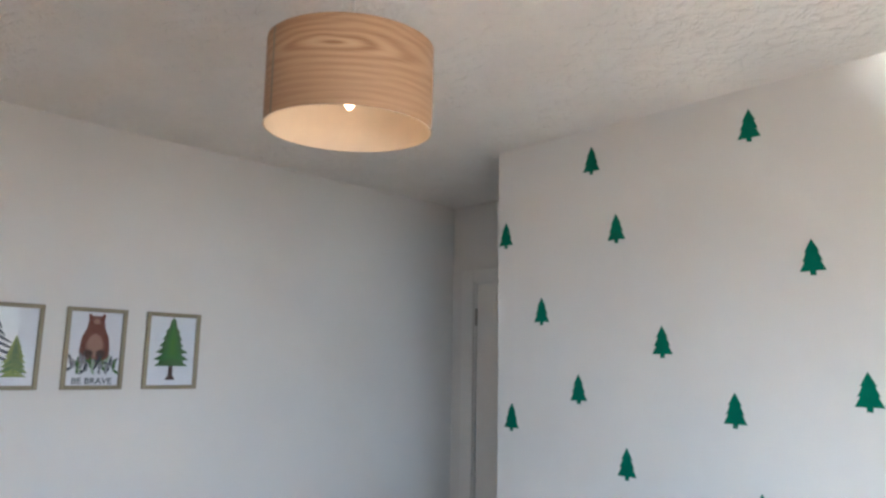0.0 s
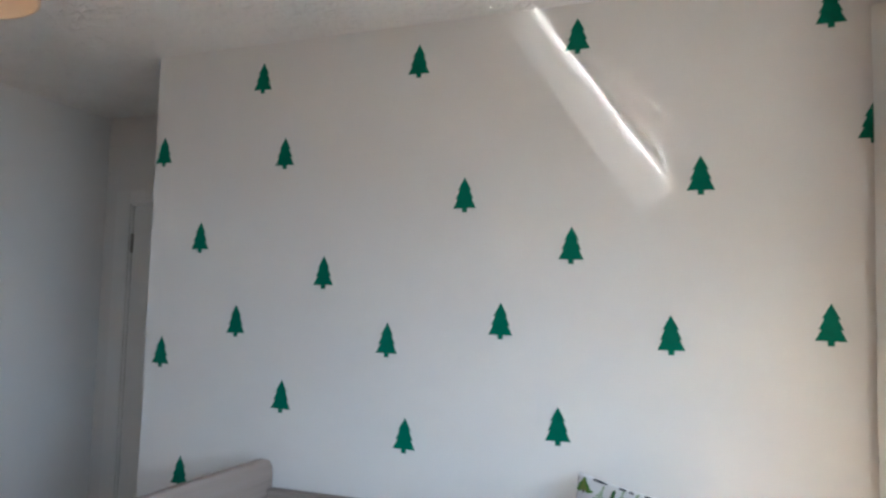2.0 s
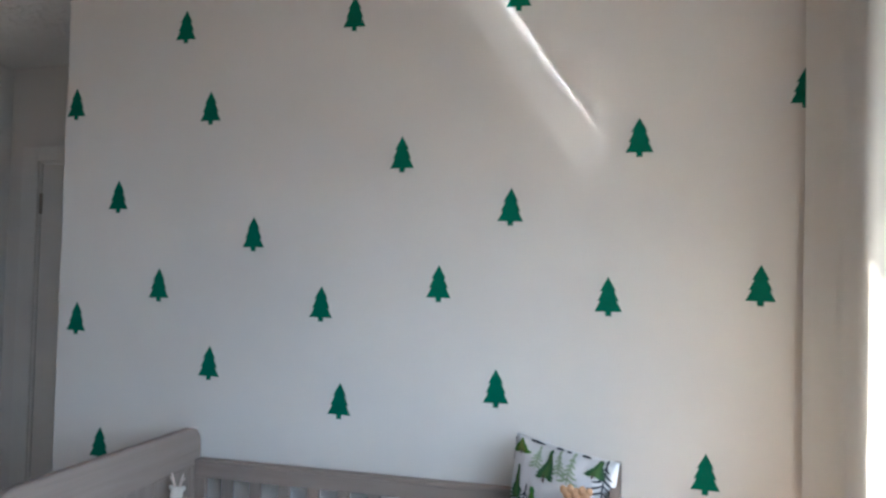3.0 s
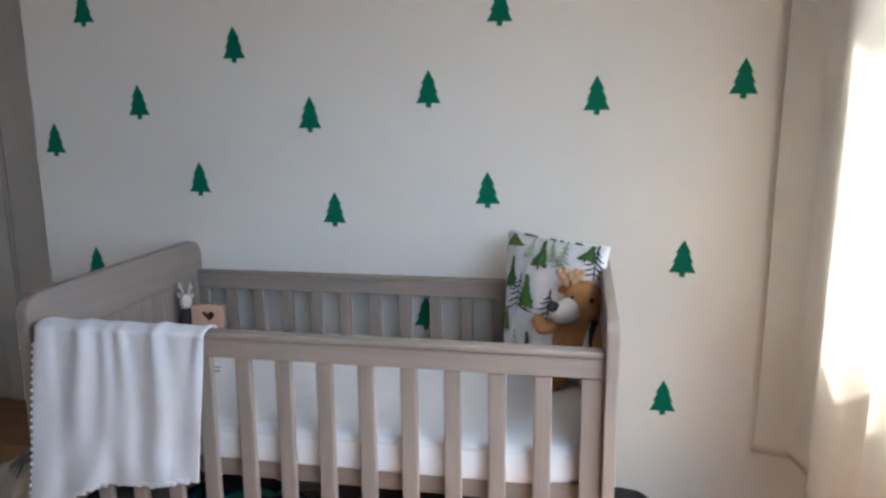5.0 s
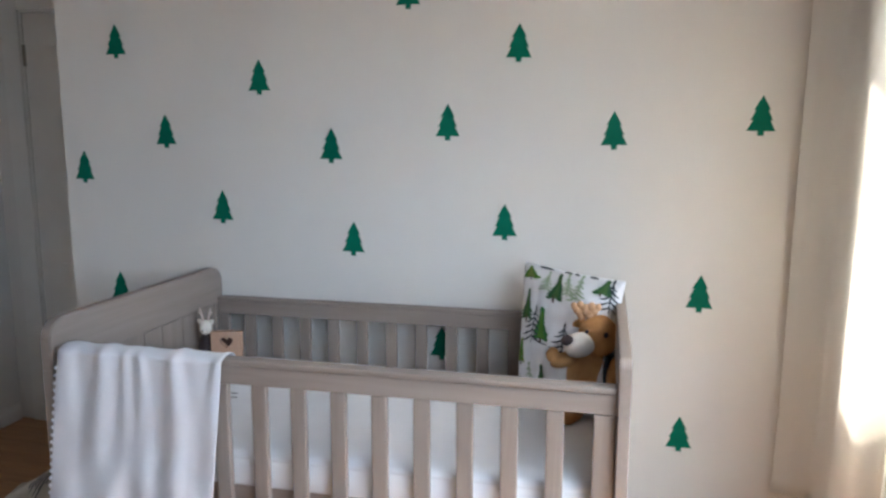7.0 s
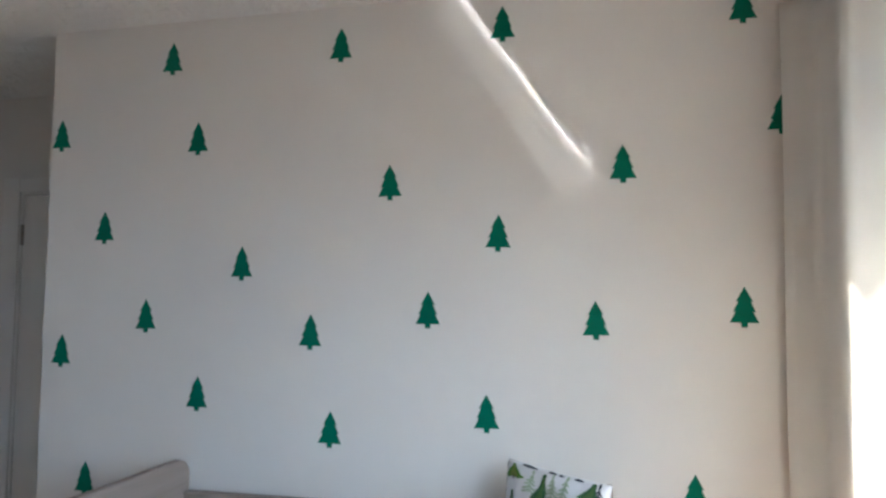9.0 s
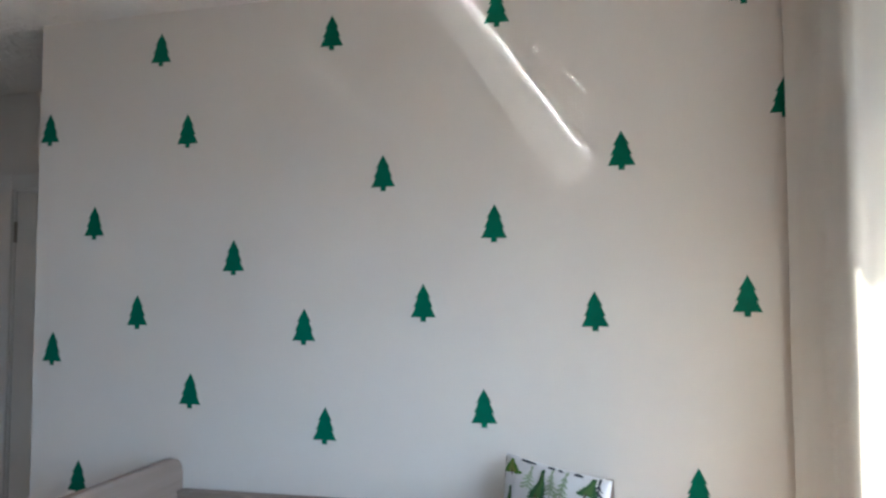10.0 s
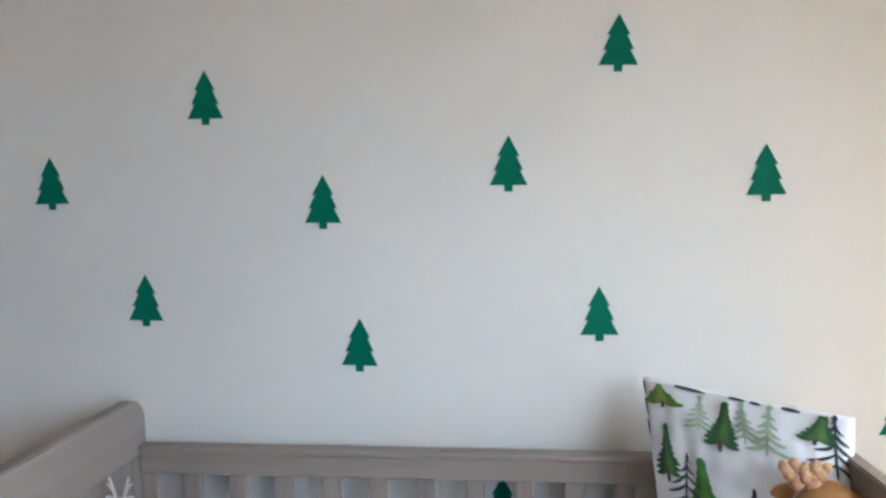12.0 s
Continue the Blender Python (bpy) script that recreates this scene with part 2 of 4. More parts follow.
def part(name, bm, mat, parent=None, label="", smooth=False):
    """One mesh object from a bmesh in world coordinates, under a thing or a part."""
    me = bpy.data.meshes.new(name)
    if parent is not None:
        bmesh.ops.translate(bm, verts=bm.verts, vec=-total(parent))
    bm.normal_update()
    for f in bm.faces:
        f.smooth = smooth
    bm.to_mesh(me)
    bm.free()
    for m in mat if isinstance(mat, (list, tuple)) else (mat,):
        me.materials.append(m)
    ob = new(name, me)
    if parent is not None:
        ob.parent = parent
    if label:
        tagged(ob, label)
    return ob


def structure(name, bm, mat, label, category, smooth=False):
    return tagged(part(name, bm, mat, None, "", smooth), label, category, "", "structure")


def box(bm, x0, x1, y0, y1, z0, z1, bev=0.0, seg=1):
    r = bmesh.ops.create_cube(bm, size=1.0)
    vs = r["verts"]
    for v in vs:
        v.co = Vector(((x0 + x1) / 2 + v.co.x * (x1 - x0), (y0 + y1) / 2 + v.co.y * (y1 - y0), (z0 + z1) / 2 + v.co.z * (z1 - z0)))
    if bev:
        es = list({e for v in vs for e in v.link_edges})
        bmesh.ops.bevel(bm, geom=es, offset=bev, segments=seg, affect="EDGES", profile=0.6)
    return bm


def boxed(*a, **k):
    return box(bmesh.new(), *a, **k)


def sheet(fn, nu, nv, wrap=False):
    """A grid surface from fn(u, v), u and v from 0 to 1."""
    bm = bmesh.new()
    g = [[bm.verts.new(fn(i / nu, j / nv)) for j in range(nv + 1)] for i in range(nu if wrap else nu + 1)]
    for i in range(nu):
        a, b = g[i], g[(i + 1) % len(g)]
        for j in range(nv):
            bm.faces.new((a[j], b[j], b[j + 1], a[j + 1]))
    return bm


def prism(pts, at, thick):
    """An outline of 2-D points made solid: at(a, b, d) gives the place at depth d."""
    bm = bmesh.new()
    front = [bm.verts.new(at(a, b, thick)) for a, b in pts]
    back = [bm.verts.new(at(a, b, 0.0)) for a, b in pts]
    bm.faces.new(front)
    bm.faces.new(back[::-1])
    n = len(pts)
    for i in range(n):
        bm.faces.new((front[i], back[i], back[(i + 1) % n], front[(i + 1) % n]))
    bmesh.ops.recalc_face_normals(bm, faces=bm.faces)
    return bm


def tube(points, radius, seg=8, taper=None):
    """A round rod along points."""
    bm = bmesh.new()
    rings = []
    for i, p in enumerate(points):
        p = Vector(p)
        a, b = Vector(points[max(i - 1, 0)]), Vector(points[min(i + 1, len(points) - 1)])
        q = (b - a).normalized().to_track_quat("Z", "Y")
        r = radius * (taper[i] if taper else 1)
        rings.append([bm.verts.new(p + q @ Vector((math.cos(k * 2 * math.pi / seg) * r, math.sin(k * 2 * math.pi / seg) * r, 0))) for k in range(seg)])
    for s, t in zip(rings, rings[1:]):
        for k in range(seg):
            bm.faces.new((s[k], s[(k + 1) % seg], t[(k + 1) % seg], t[k]))
    bm.faces.new(rings[0][::-1])
    bm.faces.new(rings[-1])
    return bm


def join(bm, other, index=0):
    """Adds the faces of another bmesh, with that material index."""
    m = {v: bm.verts.new(v.co) for v in other.verts}
    for f in other.faces:
        n = bm.faces.new([m[v] for v in f.verts])
        n.material_index = index
    other.free()
    return bm


def ball(centre, size, turn=(0, 0, 0), seg=20, rings=14, wob=0.0, freq=30.0):
    bm = bmesh.new()
    bmesh.ops.create_uvsphere(bm, u_segments=seg, v_segments=rings, radius=1.0)
    m = Matrix.Translation(centre) @ Euler([radians(a) for a in turn]).to_matrix().to_4x4() @ Matrix.Diagonal((*size, 1))
    bmesh.ops.transform(bm, matrix=m, verts=bm.verts)
    if wob:
        for v in bm.verts:
            v.co += (v.co - Vector(centre)).normalized() * wob * noise.noise(v.co * freq)
    return bm


# ---- the room ----
XL, XR, YT, YD, YB, H = -3.149, 0.48, 2.502, 3.196, -1.30, 2.492
XA = -2.178
TH = 0.14
WY0, WY1, WZ0, WZ1, WTH = -0.40, 2.16, 0.80, 2.22, 0.30

floor = structure("floor", boxed(XL - TH, XR + WTH, YB - WTH, YD + TH, -0.12, -0.014), GREYBOX, "orange-brown oak laminate floor of long planks", "floor")
structure("ceiling", sheet(lambda u, v: (XL - TH + u * (XR + TH + WTH - XL), YD + TH - v * (YD - YB + TH + WTH), H), 2, 2), CEIL, "off-white ceiling with a swirled textured plaster coat", "ceiling")
structure("roof_slab", boxed(XL - TH, XR + WTH, YB - WTH, YD + TH, H + 0.004, H + 0.15), WALL, "plain slab that closes the room above", "slab")
structure("wall_west", boxed(XL - TH, XL, YB, YD, 0, H), WALL, "plain off-white painted wall behind the pictures", "wall")
structure("wall_north", boxed(XA, XR, YT, YD, 0, H), WALL, "off-white painted wall with green tree stickers", "wall")
structure("wall_south", boxed(XL - TH, XR + WTH, YB - WTH, YB, 0, H), WALL, "plain off-white painted wall", "wall")
DX0, DX1, DZ = -2.955, -2.192, 2.008
bm = boxed(XL - TH, DX0 - 0.03, YD, YD + TH, 0, H)
box(bm, DX0 - 0.03, XR + WTH, YD, YD + TH, DZ + 0.03, H)
box(bm, DX1 + 0.014, XR + WTH, YD, YD + TH, 0, DZ + 0.03)
structure("wall_alcove", bm, WALL, "off-white painted alcove wall around a doorway", "wall")
bm = boxed(XR, XR + WTH, YB, WY0, 0, H)
box(bm, XR, XR + WTH, WY1, YD, 0, H)
box(bm, XR, XR + WTH, WY0, WY1, 0, WZ0)
box(bm, XR, XR + WTH, WY0, WY1, WZ1, H)
structure("wall_east", bm, WALL, "off-white painted wall with a wide window opening", "wall")


def skirting(pts):
    """A skirting board with a stepped top along a straight run, given as start, end and the inward normal."""
    a, b, n = (Vector(p) for p in pts)
    prof = ((0, 0), (0.016, 0), (0.016, 0.052), (0.013, 0.056), (0.013, 0.062), (0.008, 0.070), (0.006, 0.076), (0, 0.078))
    bm = bmesh.new()
    ends = [[bm.verts.new(p + n * d + Vector((0, 0, z))) for d, z in prof] for p in (a, b)]
    k = len(prof)
    for i in range(k):
        bm.faces.new((ends[0][i], ends[0][(i + 1) % k], ends[1][(i + 1) % k], ends[1][i]))
    bm.faces.new(ends[0])
    bm.faces.new(ends[1][::-1])
    bmesh.ops.recalc_face_normals(bm, faces=bm.faces)
    return structure("baseboard", bm, GLOSS_WHITE, "white gloss skirting board with a stepped top edge", "skirting board")


skirting(((XA + 0.0, YT - 0.001, 0), (XR - 0.02, YT - 0.001, 0), (0, -1, 0)))
skirting(((XL + 0.001, YB + 0.02, 0), (XL + 0.001, YD - 0.02, 0), (1, 0, 0)))
skirting(((XR - 0.001, YB + 0.02, 0), (XR - 0.001, YT - 0.02, 0), (-1, 0, 0)))
skirting(((XA - 0.001, YT, 0), (XA - 0.001, YD - 0.03, 0), (-1, 0, 0)))

# door with architrave, lining and hinges
door = thing("door_1", (DX0, YD, 0), "closed white painted panelled door in the alcove", "door", "", "structure")
part("door_lining", box(boxed(DX0 - 0.03, DX0 - 0.004, YD - 0.001, YD + TH, 0, DZ + 0.004), DX0 - 0.03, DX1 + 0.012, YD - 0.001, YD + TH, DZ + 0.004, DZ + 0.03), GLOSS_WHITE, door)
bm = boxed(DX0 - 0.105, DX0 - 0.012, YD - 0.018, YD - 0.002, 0, DZ + 0.085, bev=0.005, seg=2)
part("architrave", bm, GLOSS_WHITE, door)
part("architrave", boxed(DX0 - 0.012, DX1 + 0.012, YD - 0.018, YD - 0.002, DZ + 0.012, DZ + 0.085, bev=0.005, seg=2), GLOSS_WHITE, door)
leaf = part("door_leaf", boxed(DX0, DX1, YD + 0.004, YD + 0.04, 0.008, DZ, bev=0.002), GLOSS_WHITE, door)
for z0, z1 in ((0.22, 0.82), (0.98, 1.86)):
    for x0, x1 in ((DX0 + 0.11, DX0 + 0.34), (DX0 + 0.43, DX1 - 0.11)):
        bm = boxed(x0, x1, YD + 0.0015, YD + 0.006, z0, z1, bev=0.0015)
        part("door_panel", bm, GLOSS_WHITE, leaf)
for z in (1.815, 0.22):
    part("hinge", box(boxed(DX0 - 0.005, DX0 + 0.003, YD - 0.009, YD + 0.003, z - 0.05, z + 0.05, bev=0.003, seg=2), DX0 - 0.003, DX0 + 0.006, YD - 0.001, YD + 0.0035, z - 0.05, z + 0.05), HINGE, door, "dull grey metal butt hinge")

# window, sill and view out
win = thing("window_1", (XR + 0.2, (WY0 + WY1) / 2, WZ0), "wide white-framed window letting in bright daylight", "window", "", "structure")
fx0, fx1 = XR + 0.17, XR + 0.24
for y0, y1 in ((WY0, WY0 + 0.06), (0.445, 0.515), (WY1 - 0.06, WY1)):
    part("window_frame", boxed(fx0, fx1, y0, y1, WZ0 + 0.03, WZ1, bev=0.008, seg=2), UPVC, win)
for z0, z1 in ((WZ0 + 0.03, WZ0 + 0.09), (WZ1 - 0.06, WZ1)):
    for y0, y1 in ((WY0 + 0.06, 0.445), (0.515, WY1 - 0.06)):
        part("window_frame", boxed(fx0, fx1, y0, y1, z0, z1, bev=0.008, seg=2), UPVC, win)
GLASS = glass()
for y0, y1 in ((WY0 + 0.055, 0.45), (0.51, WY1 - 0.055)):
    pane = part("pane", boxed(fx0 + 0.03, fx0 + 0.036, y0, y1, WZ0 + 0.085, WZ1 - 0.055), GLASS, win, "clear window glass")
    pane.visible_shadow = False
part("window_sill", boxed(XR - 0.05, XR + 0.17, WY0 + 0.002, WY1 - 0.002, WZ0 + 0.004, WZ0 + 0.03, bev=0.008, seg=2), GLOSS_WHITE, win, "white gloss window board")

# made-up ground, never in view; its dark colour keeps bounced light off the upper walls
structure("ground", sheet(lambda u, v: (-400 + u * 800, -400 + v * 800, -2.6), 4, 4), GROUND, "unseen ground below outside, made dark to bounce little light indoors", "ground")

# ---- the cot ----
CX0, CX1, CY0, CY1 = -1.570, -0.178, 1.655, 2.458
cot = thing("cot", ((CX0 + CX1) / 2, (CY0 + CY1) / 2, 0), "greige washed-oak cot bed with slatted sides and solid ends", "cot")


def cot_end(name, x0, x1, inward, top, r):
    """An end: thick frame with a rounded top rail, stiles and vertical boards set back."""
    end = part(name, boxed(x0 + 0.009, x1 - 0.009, CY0 + 0.05, CY1 - 0.05, 0.20, top - 0.11), COT[2], cot)
    rail = [(CY0, top - 0.125), (CY1, top - 0.125)]
    for i in range(9):
        a = math.pi / 2 * i / 8
        rail.append((CY1 - r + r * math.cos(a), top - r + r * math.sin(a)))
    for i in range(9):
        a = math.pi / 2 + math.pi / 2 * i / 8
        rail.append((CY0 + r + r * math.cos(a), top - r + r * math.sin(a)))
    bm = prism(rail, lambda a, b, d: (x0 + d, a, b), x1 - x0)
    bmesh.ops.bevel(bm, geom=[e for e in bm.edges if abs(e.verts[0].co.x - e.verts[1].co.x) < 1e-5], offset=0.003, segments=2, affect="EDGES")
    part("top_rail", bm, COT[1], end)
    for y0, y1 in ((CY0, CY0 + 0.055), (CY1 - 0.055, CY1)):
        part("leg", boxed(x0, x1, y0, y1, 0, top - 0.1245, bev=0.0025), COT[2], end)
    part("bottom_rail", boxed(x0 + 0.004, x1 - 0.004, CY0 + 0.056, CY1 - 0.056, 0.14, 0.22, bev=0.004), COT[1], end)
    n = 7
    w = (CY1 - CY0 - 0.11) / n
    for i in range(n):
        y = CY0 + 0.055 + i * w
        inner = x1 - 0.0095 if inward > 0 else x0 + 0.0055
        part("board", boxed(inner, inner + 0.004, y + 0.003 + 0.012 * (i % 2), y + w - 0.003 - 0.012 * (i % 2), 0.222, top - 0.128, bev=0.0015), COT[2], end)
    return end


cot_end("headboard", CX0, CX0 + 0.030, 1, 0.985, 0.055)
cot_end("footboard", CX1 - 0.026, CX1, -1, 0.985, 0.024)


def cot_side(name, y0, y1, s0, s1, starts, width, top, lip):
    """A slatted side: moulded top rail, bottom rail and slats from the given left edges."""
    xa, xb = CX0 + 0.031, CX1 - 0.027
    side = part(name, boxed(xa, xb, y0, y1, top - 0.06, top - 0.014, bev=0.004, seg=2), COT[0], cot)
    part("rail_cap", boxed(xa, xb, y0 - lip, y1 + lip, top - 0.0135, top, bev=0.005, seg=3), COT[0], side)
    part("bottom_rail", boxed(xa, xb, y0, y1, 0.19, 0.25, bev=0.004, seg=2), COT[0], side)
    for x in starts:
        part("slat", boxed(x, x + width, s0, s1, 0.2505, top - 0.0605, bev=0.004, seg=2), COT[2], side)
    for x0, x1 in ((xa, xa + 0.036), (xb - 0.046, xb)):
        part("stile", boxed(x0, x1, s0 - 0.002, s1 + 0.002, 0.2505, top - 0.0605, bev=0.004, seg=2), COT[2], side)
    return side


cot_side("front_side", 1.671, 1.697, 1.675, 1.693, [-1.411 + 0.0966 * i for i in range(12)], 0.037, 0.918, 0.006)
cot_side("back_side", 2.424, 2.450, 2.428, 2.446, [-1.446 + 0.1018 * i for i in range(12)], 0.040, 0.882, 0.006)
base = part("mattress_base", boxed(CX0 + 0.036, CX1 - 0.036, 1.709, 1.731, 0.548, 0.600, bev=0.003), COT[0], cot)
part("base_rail", boxed(CX0 + 0.036, CX1 - 0.036, 2.395, 2.415, 0.548, 0.600, bev=0.003), COT[0], base)
for i in range(9):
    x = CX0 + 0.08 + i * 0.152
    part("base_slat", boxed(x, x + 0.06, 1.7315, 2.3945, 0.572, 0.584), COT[1], base)

# mattress with a fitted sheet, softly rounded and puckered at the lower edge
MX0, MX1, MY0, MY1, MZ0, MZ1 = -1.538, -0.21, 1.702, 2.416, 0.584, 0.690


def mattress_at(u, v):
    a = 2 * math.pi * u
    c, s = math.cos(a), math.sin(a)
    sq = lambda q: math.copysign(abs(q) ** 0.16, q)
    if v < 0.25:
        k, z = v / 0.25, MZ0
        k = k * 0.985
    elif v < 0.6:
        t = (v - 0.25) / 0.35
        k, z = 0.985 + 0.015 * math.sin(t * math.pi), MZ0 + 0.01 + t * (MZ1 - MZ0 - 0.03)
    else:
        t = (v - 0.6) / 0.4
        k, z = (1 - t), MZ1 - 0.02 + 0.02 * min(1, t / 0.12) ** 0.5
    x = (MX0 + MX1) / 2 + sq(c) * (MX1 - MX0) / 2 * k
    y = (MY0 + MY1) / 2 + sq(s) * (MY1 - MY0) / 2 * k
    if v > 0.3:
        z += 0.004 * noise.noise((x * 7, y * 7, 3.0))
    if 0.2 < v < 0.5:
        y += 0.003 * noise.noise((x * 22, z * 10, 1.0))
    return (x, y, z)


matt = thing("mattress", ((MX0 + MX1) / 2, 2.05, MZ0), "cot mattress in a smooth white fitted cotton sheet", "mattress")
bm = sheet(mattress_at, 160, 40, True)
bmesh.ops.remove_doubles(bm, verts=bm.verts, dist=1e-5)
bmesh.ops.recalc_face_normals(bm, faces=bm.faces)
part("fitted_sheet", bm, SHEET, matt, "", True)
# small care label printed on the sheet
for x, y in ((-1.29, 2.03), (-1.275, 2.0), (-1.30, 1.985)):
    part("care_mark", boxed(x, x + 0.03, y, y + 0.006, MZ1 + 0.002, MZ1 + 0.0035), LEAF["grey"], matt, "grey printed mark")

# ---- blanket over the front rail ----


def blanket_at(u, v):
    """u across, v from the inner hem over the rail to the outer hem."""
    inner, over = 0.06, 0.09
    outer = 0.352 + 0.12 * (1 - u) ** 2 + 0.006 * math.sin(u * 11)
    d = v * (inner + over + outer)
    x = -1.512 + u * 0.430
    yc, top = 1.684, 0.921
    hang = max(0.0, (d - inner - over) / outer)
    back = max(0.0, (inner - d) / inner)
    fold = 0.0
    for c, w, drift, k in RIDGES:
        ww = w * (1 + 1.9 * hang)
        fold += k * math.exp(-(((u - c - drift * hang - 0.012 * math.sin(v * 9 + c * 20)) / ww) ** 2))
    fold += 0.55 * noise.noise((u * 5 + 2 * v, v * 4, 9.0)) * hang
    fine = noise.noise((u * 7, v * 3.2, 4.0))
    amp = 0.0105 + 0.002 * hang
    if d < inner:
        y, z = yc + 0.026 + 0.02 * back + 0.02 * fine, top - 0.012 - (inner - d)
    elif d < inner + over:
        a = (d - inner) / over * math.pi
        y, z = yc + 0.030 * math.cos(a) - 0.010 * fold * max(0, -math.cos(a)), top - 0.012 + 0.014 * math.sin(a) + 0.005 * fold * math.sin(a)
    else:
        y, z = yc - 0.030 - fold * amp - 0.010 * (0.5 + fine) * hang, top - 0.012 - (d - inner - over)
    x += 0.008 * fine * hang - 0.062 * hang * (1 - u) - 0.032 * hang * u
    if v > 0.985:
        z += 0.006 * abs(math.sin(u * 47))
    return (x, y, z)


RIDGES = ((0.03, 0.045, -0.01, 0.9), (0.09, 0.03, 0.03, 0.4), (0.27, 0.05, 0.06, 1.1), (0.43, 0.028, 0.02, 0.55), (0.51, 0.03, 0.09, 0.65), (0.735, 0.042, 0.05, 1.25), (0.83, 0.05, 0.12, 0.35), (0.985, 0.03, -0.02, 0.7))
blanket = thing("blanket", (-1.34, 1.684, 0.93), "white knitted blanket with a scalloped hem draped over the cot rail", "blanket")
bm = sheet(blanket_at, 200, 120)
bmesh.ops.recalc_face_normals(bm, faces=bm.faces)
ob = part("throw", bm, BLANKET, blanket, "", True)
sol = ob.modifiers.new("thickness", "SOLIDIFY")
sol.thickness, sol.offset = 0.004, 0
for i in range(24):
    p = Vector(blanket_at(0.0, 0.30 + 0.70 * i / 23))
    part("trim_bobble", ball(p + Vector((-0.004, 0, 0)), (0.0042, 0.0032, 0.0046), (0, 0, i * 40), 8, 6), BLANKET, blanket)
for i in range(25):
    p = Vector(blanket_at((i + 0.5) / 25, 1.0))
    part("hem_scallop", ball(p + Vector((0, 0, 0.001)), (0.0112, 0.0024, 0.0065), (0, 0, 0), 10, 6), BLANKET, blanket)

# ---- cushion with a forest print ----
CTL, CTR, CBL, CBR = Vector((-0.476, 2.440, 1.043)), Vector((-0.178, 2.195, 1.040)), Vector((-0.470, 2.225, 0.700)), Vector((-0.236, 2.03, 0.70))
NV = (CTR + CBR - CTL - CBL).cross(CTL + CTR - CBL - CBR).normalized()
CC = (CTL + CTR + CBL + CBR) / 4
UPV = (CTL + CTR - CBL - CBR).normalized()
CH = 0.19


def cushion_at(a, b, side, lift=0.0):
    """a, b from -1 to 1 across the cushion; side 1 is the front."""
    edge = max(0.0, (1 - a * a) * (1 - b * b))
    puff = 0.045 * edge ** 0.42
    puff += 0.007 * noise.noise((a * 2.6, b * 2.6, side)) * min(1, edge * 4) + 0.005 * noise.noise((a * 7, b * 5, side + 5.0)) * min(1, edge * 5)
    a *= 1 - 0.03 * (1 - b * b) * abs(a) ** 2
    b *= 1 - 0.025 * (1 - a * a) * abs(b) ** 2
    p, q = (a + 1) / 2, (b + 1) / 2
    return (CBL * (1 - p) + CBR * p) * (1 - q) + (CTL * (1 - p) + CTR * p) * q + NV * (side * (puff + 0.001) + lift)


cush = thing("cushion", CC - UPV * CH, "white cushion printed with green conifers, leaning in the cot corner", "cushion")
bm = bmesh.new()
for side in (1, -1):
    join(bm, sheet(lambda u, v: cushion_at(u * 2 - 1, v * 2 - 1, side), 40, 40))
bmesh.ops.remove_doubles(bm, verts=bm.verts, dist=0.0022)
bmesh.ops.recalc_face_normals(bm, faces=bm.faces)
part("cover", bm, SHEET, cush, "", True)


lay = [0.0]


def stroke(bm, place, a0, b0, a1, b1, w, seg=5, bend=0.0):
    """A tapered brush stroke on a surface, from one point to another."""
    lay[0] += 0.00003
    da, db = a1 - a0, b1 - b0
    n = math.hypot(da, db) or 1e-6
    pa, pb = -db / n, da / n
    prev = None
    for i in range(seg + 1):
        t = i / seg
        ww = w * (0.35 + 0.65 * math.sin(math.pi * min(1, 0.15 + t * 0.85)))
        ca, cb = a0 + da * t + pa * bend * math.sin(math.pi * t), b0 + db * t + pb * bend * math.sin(math.pi * t)
        cur = [bm.verts.new(place(ca + pa * ww, cb + pb * ww)), bm.verts.new(place(ca - pa * ww, cb - pb * ww))]
        if prev:
            bm.faces.new((prev[0], prev[1], cur[1], cur[0]))
        prev = cur


def conifer(place, a, b, w, h, tiers, thick, full=True, lean=0.0, seed=0):
    """Brush-painted conifer: trunk and drooping branch strokes; a, b is its foot."""
    rnd = random.Random(seed)
    bm, ground_lay = bmesh.new(), lay[0]
    stroke(bm, place, a, b, a + lean, b + h, thick * 0.8)
    for i in range(tiers):
        t = 0.16 + 0.80 * i / (tiers - 1)
        half = w * (1.03 - t) * rnd.uniform(0.85, 1.1)
        for s in (-1, 1):
            stroke(bm, place, a + lean * t, b + h * (t + 0.035), a + lean * t + s * half, b + h * (t - 0.10 - rnd.uniform(0, 0.05)), thick * rnd.uniform(0.9, 1.2), 4, s * -0.02)
            if full:
                stroke(bm, place, a + lean * t, b + h * t, a + lean * t + s * half * 0.62, b + h * (t - 0.12), thick * 1.2, 3)
    lay[0] = ground_lay
    bmesh.ops.recalc_face_normals(bm, faces=bm.faces)
    return bm


def on_cushion(a, b):
    return cushion_at(max(-0.985, min(0.985, a)), max(-0.985, min(0.985, b)), 1, 0.0016 + lay[0])


